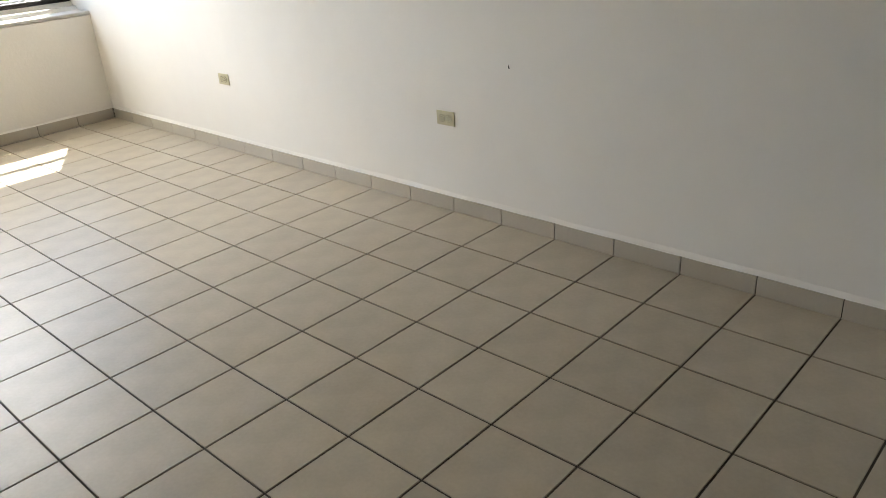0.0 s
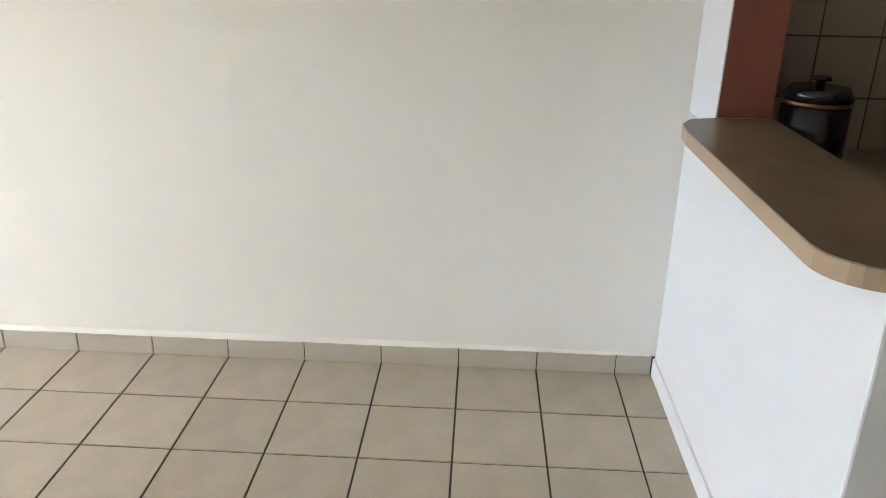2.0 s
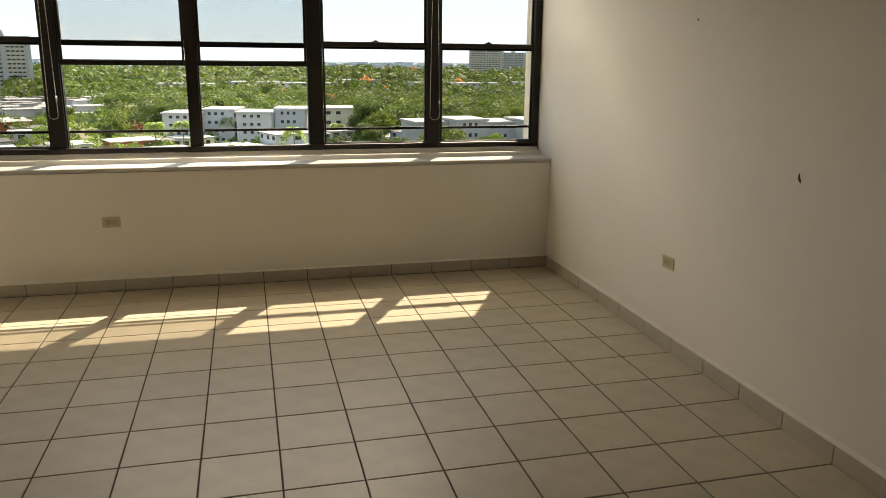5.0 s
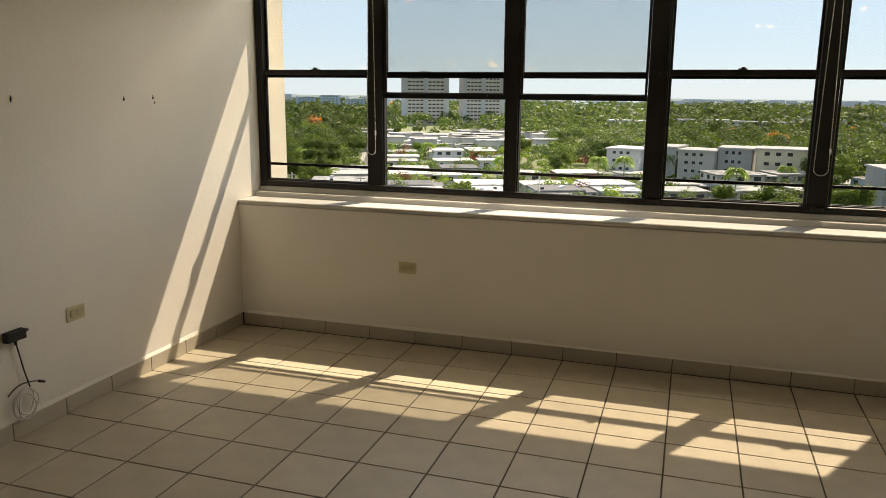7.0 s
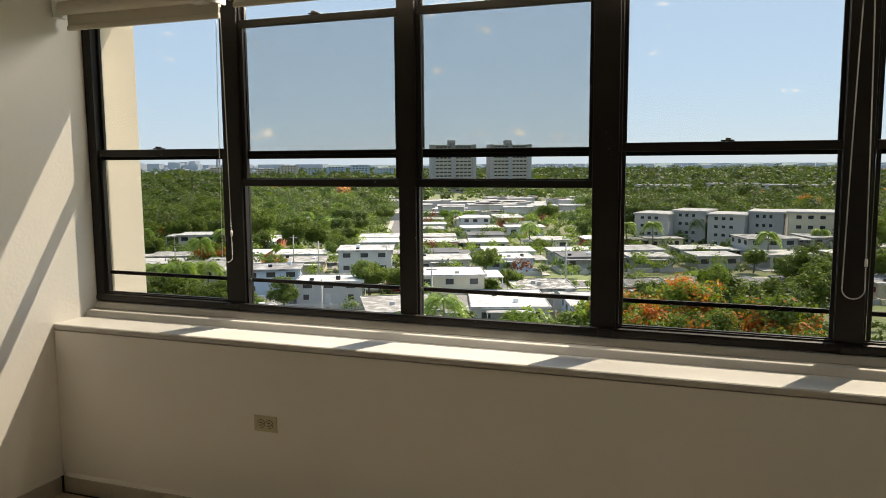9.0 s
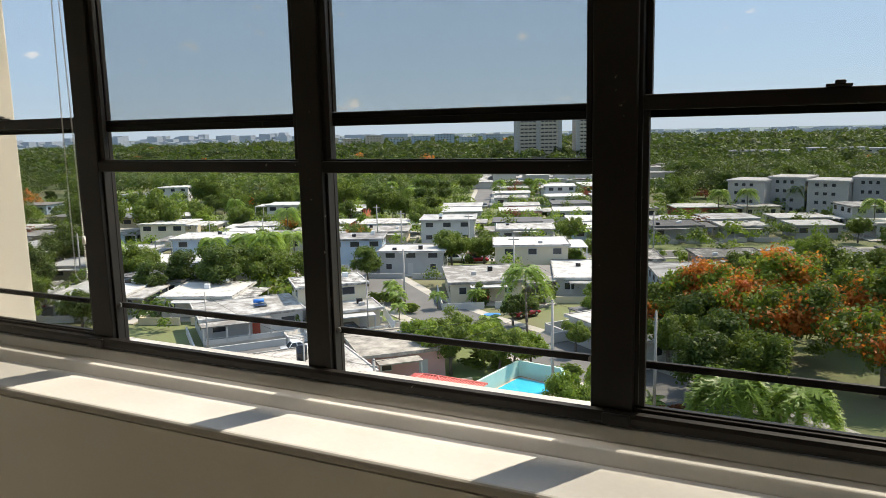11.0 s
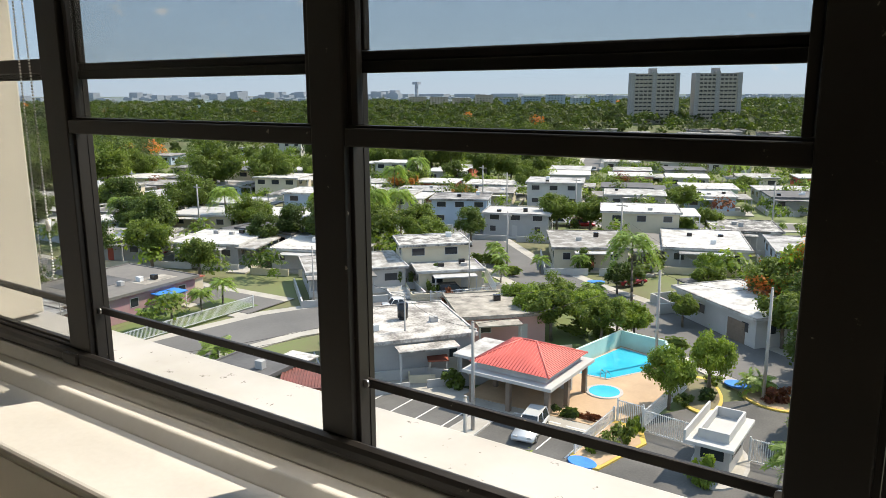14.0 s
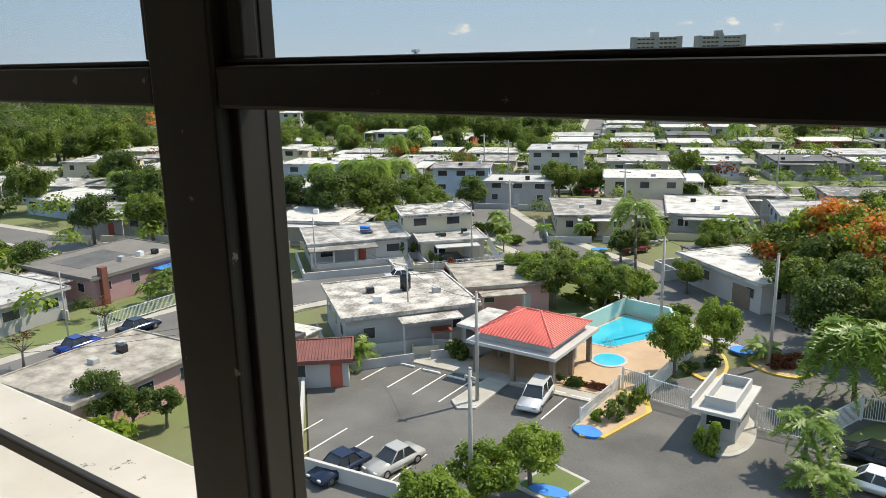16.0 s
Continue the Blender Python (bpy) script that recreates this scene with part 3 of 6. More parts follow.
POSTP = node_mat("brown_post_paint", (0.20, 0.15, 0.11), 0.7, var=0.15, scale=2, fine=12)
ROOFS = [node_mat("white_roof_coating", (0.41, 0.40, 0.375), 0.8, var=0.2, scale=0.55, fine=2.6, tint=(0.173, 0.158, 0.137), per_object=0.4, contrast=0.17),
         node_mat("weathered_grey_roof", (0.324, 0.317, 0.302), 0.85, var=0.25, scale=0.35, fine=2.4, tint=(0.122, 0.115, 0.108), per_object=0.4, contrast=0.15),
         node_mat("stained_pale_roof", (0.374, 0.360, 0.331), 0.85, var=0.3, scale=0.75, fine=3.0, tint=(0.108, 0.101, 0.090), per_object=0.4, contrast=0.11),
         node_mat("dark_sealed_roof", (0.108, 0.104, 0.101), 0.8, var=0.4, scale=0.3, fine=2.0, tint=(0.043, 0.042, 0.040), per_object=0.2),
         node_mat("orange_roof", (0.360, 0.115, 0.050), 0.8, var=0.2, scale=0.6, fine=3)]
WALLS = [WHITEP,
         node_mat("cream_wall", (0.561, 0.493, 0.357), 0.8, var=0.08, scale=0.5, fine=6),
         node_mat("pale_blue_wall", (0.357, 0.442, 0.527), 0.8, var=0.08, scale=0.5, fine=6),
         node_mat("grey_wall", (0.357, 0.353, 0.340), 0.8, var=0.1, scale=0.5, fine=6),
         node_mat("pink_wall", (0.510, 0.306, 0.272), 0.8, var=0.1, scale=0.5, fine=6),
         node_mat("red_wall", (0.391, 0.085, 0.051), 0.8, var=0.1, scale=0.5, fine=6),
         node_mat("pale_green_wall", (0.391, 0.493, 0.357), 0.8, var=0.1, scale=0.5, fine=6)]
DARKWIN = node_mat("dark_window_glass", (0.03, 0.035, 0.04), 0.12, var=0.3, scale=0.8, fine=6)
POLE = node_mat("pole_concrete", (0.36, 0.34, 0.31), 0.9, var=0.15, scale=1, fine=9)
FENCE = node_mat("white_fence_metal", (0.62, 0.63, 0.62), 0.5, var=0.08, scale=1, fine=9)
TYRE = node_mat("tyre_rubber", (0.02, 0.02, 0.02), 0.8)
# pale blue-grey of the skyline is distance haze mixed into its colour
FAR_BLD = node_mat("hazy_far_blocks", (0.40, 0.43, 0.47), 0.9, var=0.1, scale=0.02, fine=0.2, per_object=0.4)
TOWER_A = node_mat("tower_tan_facade", (0.50, 0.435, 0.355), 0.85, var=0.08, scale=0.1, fine=1)
TOWER_B = node_mat("tower_grey_facade", (0.40, 0.38, 0.355), 0.85, var=0.08, scale=0.1, fine=1)
PAINTS = {"silver": (0.42, 0.41, 0.38), "pale_silver": (0.60, 0.60, 0.58), "dark_blue": (0.012, 0.022, 0.05), "blue": (0.01, 0.035, 0.20), "red": (0.28, 0.02, 0.03), "white": (0.75, 0.75, 0.74), "black": (0.015, 0.016, 0.018)}
PAINT = {k: node_mat(k + "_car_paint", v, 0.22, metal=0.3, var=0.04, scale=2, fine=20) for k, v in PAINTS.items()}

# ---- ground, roads, lot ----
structure("ground", box_bm(-4800, 4800, -2400, 4900, G - 1, G - 0.03), GRASS, "green and tan ground that reaches the horizon", "ground")
# blue-green base colour stands in for haze over the far land
FAR_GROUND = node_mat("hazy_far_land", (0.17, 0.22, 0.22), 0.95, var=0.2, scale=0.004, fine=0.03)
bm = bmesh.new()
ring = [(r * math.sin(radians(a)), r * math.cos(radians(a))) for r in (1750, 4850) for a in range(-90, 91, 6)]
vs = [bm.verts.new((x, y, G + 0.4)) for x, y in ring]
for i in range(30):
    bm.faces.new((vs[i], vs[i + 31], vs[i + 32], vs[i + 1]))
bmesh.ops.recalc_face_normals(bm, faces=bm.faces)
structure("backdrop", bm, FAR_GROUND, "far land towards the horizon with blue-green haze in its colour", "backdrop")
structure("water", prism_bm([(-950, 880), (-1500, 760), (-2900, 1450), (-2300, 1750), (-1500, 1330)], G - 0.02, G + 0.3), LAGOON, "grey-blue lagoon far beyond the houses", "water")


def strip(name, pts, width, z, mat, label, category):
    """A road along the points, with its width."""
    left, right = [], []
    n = len(pts)
    for i, p in enumerate(pts):
        a, b = Vector(pts[max(0, i - 1)]), Vector(pts[min(n - 1, i + 1)])
        d = (b - a).normalized()
        nn = Vector((-d.y, d.x)) * width / 2
        left.append(Vector(p) + nn)
        right.append(Vector(p) - nn)
    bm = bmesh.new()
    vl = [bm.verts.new((p.x, p.y, z)) for p in left]
    vr = [bm.verts.new((p.x, p.y, z)) for p in right]
    dl = [bm.verts.new((p.x, p.y, z - 0.2)) for p in left]
    dr = [bm.verts.new((p.x, p.y, z - 0.2)) for p in right]
    for i in range(n - 1):
        bm.faces.new((vr[i], vr[i + 1], vl[i + 1], vl[i]))
        bm.faces.new((vl[i], vl[i + 1], dl[i + 1], dl[i]))
        bm.faces.new((dr[i], dr[i + 1], vr[i + 1], vr[i]))
    bmesh.ops.recalc_face_normals(bm, faces=bm.faces)
    return structure(name, bm, mat, label, category)


ROAD_A = [(-67, 8), (-68.5, 30), (-68.3, 48), (-66, 62), (-59, 76), (-51, 88), (-45, 95)]
ROAD_B = [(-92, 136), (-76, 120), (-60, 105), (-45, 95), (-30, 87), (-16, 78), (-2, 69), (12, 58)]
ROAD_C = [(-107, 243), (-131, 303), (-150, 345)]
ROAD_D = [(-92, 136), (-66, 146), (-20, 166), (40, 192)]
ROAD_E = [(-72, 66), (-110, 64), (-160, 60)]
roads = [(ROAD_A, 8.5), (ROAD_B, 9), (ROAD_C, 6.5), (ROAD_D, 7), (ROAD_E, 6.5)]
for i, (pts, w) in enumerate(roads):
    strip("pavement", pts, w + 3.4, G + 0.10 + 0.004 * i, PAVE, "pale concrete pavement along the street", "pavement")
for i, (pts, w) in enumerate(roads):
    strip("road", pts, w, G + 0.13 + 0.006 * i, ROAD, "grey worn asphalt street between the houses", "road")
structure("parking_lot", prism_bm([(-46.3, 46.2), (-44.2, 53.6), (-24.5, 54.6), (-22.5, 58.0), (-17.5, 66.5), (-11, 72.5), (-2, 67.5), (-5.5, 62.5), (-8, 57), (-2, 50), (-2, 28), (-36, 28), (-35.3, 35.3)], G - 0.02, G + 0.172), ASPHALT, "dark worn asphalt of the parking lot and its driveway", "parking lot")


def flat(name, pts, z, mat, label, category, t=0.12):
    return structure(name, prism_bm(pts, z - t, z), mat, label, category)


flat("pavement_lot", [(-44.2, 53.7), (-24, 54.7), (-24, 57.5), (-44, 57)], G + 0.30, PAVE, "concrete walk along the parking stalls", "pavement", 0.3)
flat("pool_deck", [(-36, 55.8), (-24, 56.2), (-21.8, 60), (-20.5, 68), (-23.5, 74), (-29.5, 76), (-33, 68), (-36, 62)], G + 0.34, DECK, "tan tiled deck round the swimming pool", "deck", 0.34)
flat("lawn_strip", [(-60, 50.8), (-54, 51), (-54, 27), (-60, 27)], G + 0.2, DIRT, "dry patchy grass and bare soil between houses", "lawn", 0.2)
flat("garden_lawn", [(-80, 47), (-73.6, 47), (-73.6, 66), (-80, 66)], G + 0.2, LAWN, "patchy green front garden lawn behind a fence", "lawn", 0.2)
flat("gate_lawn", [(-4.5, 60), (8, 64), (8, 54), (-5, 56)], G + 0.24, LAWN, "green lawn behind the gate fence", "lawn", 0.24)

# painted stall lines and wheel stops
line_me = to_mesh("stall_line", box_bm(-0.06, 0.06, 0, 4.8, 0, 0.012), LINE)
for i, x in enumerate((-42.2, -39.4, -36.8, -34.2, -26.0, -23.6)):
    o = new("stall_line", line_me)
    o.location = (x, 48.6 if i < 4 else 50.2, G + 0.173)
    tagged(o, "worn white painted stall line on the asphalt", "stall line", "stall lines")
for x in (-42.4, -39.9, -37.4, -35.0, -32.6, -30.2, -28.0):
    o = new("stall_line", line_me)
    o.location = (x, 36.6, G + 0.173)
    tagged(o, "worn white painted stall line on the asphalt", "stall line", "stall lines")
stop_me = to_mesh("wheel_stop", box_bm(-0.9, 0.9, -0.1, 0.1, 0, 0.16, bevel=0.04), LINE)
for x in (-40.8, -38.1, -35.5, -33.2, -29.6, -27.2, -24.9):
    o = new("wheel_stop", stop_me)
    o.location = (x, 53.1 if x < -31 else 55.0, G + 0.173)
    o.rotation_euler[2] = 0.05
    tagged(o, "white concrete wheel stop at the head of a stall", "wheel stop", "wheel stops")
for pts, lab in (([(-46.5, 46.2), (-44.6, 53.6)], "white low wall along the lot"), ([(-44.6, 53.6), (-41.5, 57.6), (-37, 58.6)], "white low wall along the lot"),
                 ([(-35.6, 35.2), (-28.5, 36.0), (-22, 31)], "white low wall below the stalls"), ([(-46.5, 46.2), (-36.5, 35.6)], "white low wall along the lot")):
    strip("wall_lot", pts, 0.25, G + 1.25, WHITEP, lab, "wall")
    bmw = bmesh.new()
    for a, b in zip(pts, pts[1:]):
        d = Vector((b[0] - a[0], b[1] - a[1], 0))
        mm = Matrix.Translation(((a[0] + b[0]) / 2, (a[1] + b[1]) / 2, G + 0.6)) @ Matrix.Rotation(math.atan2(d.y, d.x), 4, "Z") @ Matrix.Diagonal((d.length, 0.2, 1.2, 1))
        bmesh.ops.create_cube(bmw, size=1, matrix=mm)
    structure("wall_lot_body", bmw, WHITEP, lab, "wall")


def island(pts, fill, edge, label):
    """A planted island: a kerb with its bed."""
    ob = thing("traffic_island", label, "traffic island", pose(0, 0, G), "traffic islands")
    part("kerb", prism_bm(pts, 0.1, 0.32), edge, ob)
    c = Vector((sum(p[0] for p in pts) / len(pts), sum(p[1] for p in pts) / len(pts)))
    inner = [tuple(c + (Vector(p) - c) * 0.86) for p in pts]
    part("bed", prism_bm(inner, 0.2, 0.335), fill, ob)
    return ob


def oval(cx, cy, a, b, rot=0, n=20):
    r = radians(rot)
    return [(cx + a * math.cos(t) * math.cos(r) - b * math.sin(t) * math.sin(r), cy + a * math.cos(t) * math.sin(r) + b * math.sin(t) * math.cos(r)) for t in [i * math.tau / n for i in range(n)]]


island([(-33.4, 49.2), (-32.2, 48.2), (-31.0, 49.0), (-31.2, 54.5), (-33.2, 54.5)], PAVE, KERB, "concrete island between the stalls")
island([(-23.4, 50.6), (-22.4, 49.2), (-20.8, 49.8), (-19.4, 55.6), (-20.6, 58.0), (-23.4, 58.2)], DECK, YELLOW, "planted island with a yellow kerb beside the gate")
island(oval(-13.9, 55.4, 2.0, 3.9, 8), PAVE, KERB, "rounded concrete island under the guard house")
island([(-23.2, 41.0), (-20.0, 40.4), (-19.3, 44.0), (-22.4, 44.8)], LAWN, KERB, "planted island with trees in the parking lot")
island(oval(-18.9, 67.6, 1.9, 4.4, 20), DIRT, YELLOW, "planted island with a yellow kerb by the drive")
island(oval(-13.2, 69.6, 2.8, 1.9, -20), DECK, YELLOW, "planted island with red shrubs by the drive")
for pts in (oval(-22.2, 50.1, 1.15, 0.75, -10), oval(-21.0, 41.6, 1.3, 0.6, 10), oval(-16.7, 71.8, 1.2, 0.9, 0), oval(-42.8, 100.2, 1.2, 0.8, 30), oval(-57.5, 89.5, 1.3, 0.8, 40)):
    tagged(part("ramp_paint", prism_bm(pts, G + 0.2, G + 0.345), BLUE), "blue painted kerb ramp", "kerb ramp", "kerb ramps")

# ---- pavilion ----
pav = thing("pool_pavilion", "open pool pavilion with a coral red hipped metal roof", "pavilion", pose(-31.1, 58.6, G))
bm = bmesh.new()
e, zt0, zt1 = 3.75, 4.0, 5.5
cs = [bm.verts.new(p) for p in ((-e, -e, zt0), (e, -e, zt0), (e, e, zt0), (-e, e, zt0))]
ra, rb = bm.verts.new((-0.7, 0, zt1)), bm.verts.new((0.7, 0, zt1))
for f in ((cs[0], cs[1], rb, ra), (cs[1], cs[2], rb), (cs[2], cs[3], ra, rb), (cs[3], cs[0], ra)):
    bm.faces.new(f)
bm.faces.new((cs[3], cs[2], cs[1], cs[0]))
roof = part("roof", bm, REDROOF, pav, "coral red metal roof")
bm = bmesh.new()
for a, b in (((-e, -e, zt0), (-0.7, 0, zt1)), ((e, -e, zt0), (0.7, 0, zt1)), ((e, e, zt0), (0.7, 0, zt1)), ((-e, e, zt0), (-0.7, 0, zt1)), ((-0.7, 0, zt1), (0.7, 0, zt1))):
    add_tube(bm, a, b, 0.09, 0.09, 6)
part("ridge_cap", bm, REDROOF, roof)
bm = bmesh.new()
for i in range(25):
    s = -e + 0.3 * i + 0.15
    k = 1 - abs(s) / e
    for side in range(4):
        top = zt0 + (zt1 - zt0) * k if side in (1, 3) else zt0 + (zt1 - zt0) * min(1, (e - abs(s)) / (e - 0.7))
        inn = e * (1 - k) + 0.7 * k if side in (1, 3) else e * (1 - min(1, (e - abs(s)) / (e - 0.7)))
        a = {0: (s, -e, zt0 + 0.03), 1: (e, s, zt0 + 0.03), 2: (s, e, zt0 + 0.03), 3: (-e, s, zt0 + 0.03)}[side]
        b = {0: (s, -inn, top + 0.03), 1: (inn, s, top + 0.03), 2: (s, inn, top + 0.03), 3: (-inn, s, top + 0.03)}[side]
        if (Vector(b) - Vector(a)).length > 0.2:
            add_tube(bm, a, b, 0.035, 0.035, 4)
part("seam", bm, REDROOF, roof)
part("clerestory", box_bm(-3.3, 3.3, -3.3, 3.3, 3.35, 3.98), WHITEP, pav, "white band wall")
part("slab", box_bm(-4.2, 4.2, -4.3, 4.3, 3.05, 3.35, bevel=0.03), WHITEP, pav, "white concrete roof slab")
part("annex_roof", box_bm(-7.0, -3.8, -1.5, 4.0, 3.1, 3.4, bevel=0.03), ROOFS[0], pav, "white flat side roof")
part("back_wall", box_bm(-6.6, 2.5, 3.2, 3.5, 0.3, 3.04), WALLS[3], pav)
part("side_wall", box_bm(-6.6, -6.3, -1.0, 3.5, 0.3, 3.04), WALLS[3], pav)
for x, y in ((-3.6, -3.6), (0, -3.6), (3.6, -3.6), (3.6, 0), (3.6, 3.6), (-3.6, 0.4)):
    part("post", box_bm(x - 0.2, x + 0.2, y - 0.2, y + 0.2, 0.3, 3.04, bevel=0.02), POSTP, pav, "brown painted post")

# ---- pool ----
POOL = [(-29.7, 66.3), (-30.2, 70.0), (-29.2, 75.2), (-25.6, 74.2), (-24.5, 70.8), (-27.0, 66.4)]
pool = thing("swimming_pool", "turquoise swimming pool in a tan deck", "swimming pool", pose(0, 0, G))
cp = Vector((sum(p[0] for p in POOL) / 6, sum(p[1] for p in POOL) / 6))
part("coping", prism_bm([tuple(cp + (Vector(p) - cp) * 1.07) for p in POOL], 0.2, 0.37), KERB, pool, "pale stone coping")
part("water", prism_bm(POOL, 0.3, 0.376), WATER, pool, "clear turquoise water")
bm = bmesh.new()
for dx in (0, 0.5):
    add_tube(bm, (-27.6 + dx, 66.0, 0.37), (-27.6 + dx, 66.2, 1.2), 0.03)
    add_tube(bm, (-27.6 + dx, 66.2, 1.2), (-27.4 + dx, 67.0, 0.5), 0.03)
part("ladder", bm, STEEL, pool, "steel pool ladder")
kid = thing("wading_pool", "small round turquoise wading pool in the deck", "swimming pool", pose(-26.0, 63.2, G))
part("coping", tube_bm((0, 0, 0.2), (0, 0, 0.42), 1.65, 1.65, 28), KERB, kid)
part("water", tube_bm((0, 0, 0.3), (0, 0, 0.428), 1.35, 1.35, 28), WATER, kid)
bm = bmesh.new()
for a, b in zip([(-31.0, 67.5), (-29.6, 76.0), (-24.6, 75.2)], [(-29.6, 76.0), (-24.6, 75.2), (-23.6, 73.2)]):
    d = Vector((b[0] - a[0], b[1] - a[1], 0))
    mm = Matrix.Translation(((a[0] + b[0]) / 2, (a[1] + b[1]) / 2, G + 1.0)) @ Matrix.Rotation(math.atan2(d.y, d.x), 4, "Z") @ Matrix.Diagonal((d.length + 0.2, 0.25, 2.0, 1))
    bmesh.ops.create_cube(bm, size=1, matrix=mm)
structure("wall_pool", bm, POOLWALL, "pale teal masonry wall round the pool", "wall")

# ---- guard house and gates ----
gh = thing("guard_house", "small white guard house with a flat parapet roof", "guard house", pose(-14.1, 55.4, G))
part("wall", box_bm(-1.2, 1.2, -1.7, 2.2, 0.336, 2.6), WALLS[3], gh)
part("roof_slab", box_bm(-1.7, 1.7, -2.9, 3.2, 2.6, 2.85, bevel=0.03), WHITEP, gh)
bm = bmesh.new()
for q in ((-1.7, -1.55, -2.9, 3.2), (1.0, 1.15, -2.0, 2.6), (-0.8, 1.0, -2.0, -1.85), (-0.8, 1.0, 2.45, 2.6), (-0.95, -0.8, -2.0, 2.6)):
    add_box(bm, *q, 2.852, 3.55)
part("parapet", bm, WHITEP, gh)
for q in ((-0.8, 0.8, -1.72, -1.69), (1.19, 1.22, -1.0, 1.4), (-1.22, -1.19, -1.0, 1.4)):
    part("window", box_bm(*q, 1.3, 2.2), DARKWIN, gh)


def fence(a, b, h, label, name="fence", pitch=0.16):
    """Upright bars between two rails, with a post at each end."""
    d = Vector((b[0] - a[0], b[1] - a[1], 0))
    L = d.length
    ob = thing(name, label, name.split("_")[-1], Matrix.Translation((a[0], a[1], G + 0.17)) @ Matrix.Rotation(math.atan2(d.y, d.x), 4, "Z"), "metal fences")
    for z in (0.15, h - 0.12):
        part("rail", box_bm(0, L, -0.025, 0.025, z, z + 0.06), FENCE, ob)
    me_bar = to_mesh("bar", box_bm(-0.018, 0.018, -0.018, 0.018, 0.08, h), FENCE)
    x = 0.1
    while x < L - 0.08:
        o = new("bar", me_bar)
        o.location = (x, 0, 0)
        o.parent = ob
        x += pitch
    for x in (0, L):
        part("post", box_bm(x - 0.06, x + 0.06, -0.06, 0.06, -0.1, h + 0.1), FENCE, ob)
    return ob


fence((-20.4, 57.6), (-16.2, 57.1), 1.9, "white metal bar gate across the drive", "metal_gate")
fence((-12.3, 57.0), (-8.3, 57.0), 1.9, "white metal bar gate across the drive", "metal_gate")
fence((-23.2, 51.0), (-23.0, 58.0), 1.3, "white metal railing along the ramp")
fence((-22.8, 58.2), (-20.6, 58.0), 2.0, "white metal bar fence by the gate")
fence((-20.6, 58.0), (-20.2, 68), 1.6, "white metal bar fence round the pool deck")
fence((-6.2, 62.5), (6, 64.5), 1.9, "white metal bar fence behind the gate")
fence((-8.3, 57.0), (-6.2, 62.5), 1.9, "white metal bar fence behind the gate")
fence((-73.4, 44), (-73.4, 65), 1.5, "white metal garden fence along the street")
fence((-56.5, 79.5), (-51.0, 86.5), 1.3, "white picket fence before the cream house")
fence((-51.0, 86.5), (-57.5, 94.5), 1.6, "white metal fence round a garden")
fence((-70.5, 72), (-62, 80.5), 1.0, "white wall railing before the house")


# ---- houses ----
def ring_bm(a, b, t, z0, z1):
    """A rectangular kerb: outer half sizes a and b, thickness t."""
    bm = bmesh.new()
    loops = []
    for k, z in ((0, z0), (0, z1), (t, z1), (t, z0)):
        loops.append([bm.verts.new((sx * (a - k), sy * (b - k), z)) for sx, sy in ((-1, -1), (1, -1), (1, 1), (-1, 1))])
    for q in range(4):
        lo, hi = loops[q], loops[(q + 1) % 4]
        for i in range(4):
            bm.faces.new((lo[i], lo[(i + 1) % 4], hi[(i + 1) % 4], hi[i]))
    bmesh.ops.recalc_face_normals(bm, faces=bm.faces)
    return bm


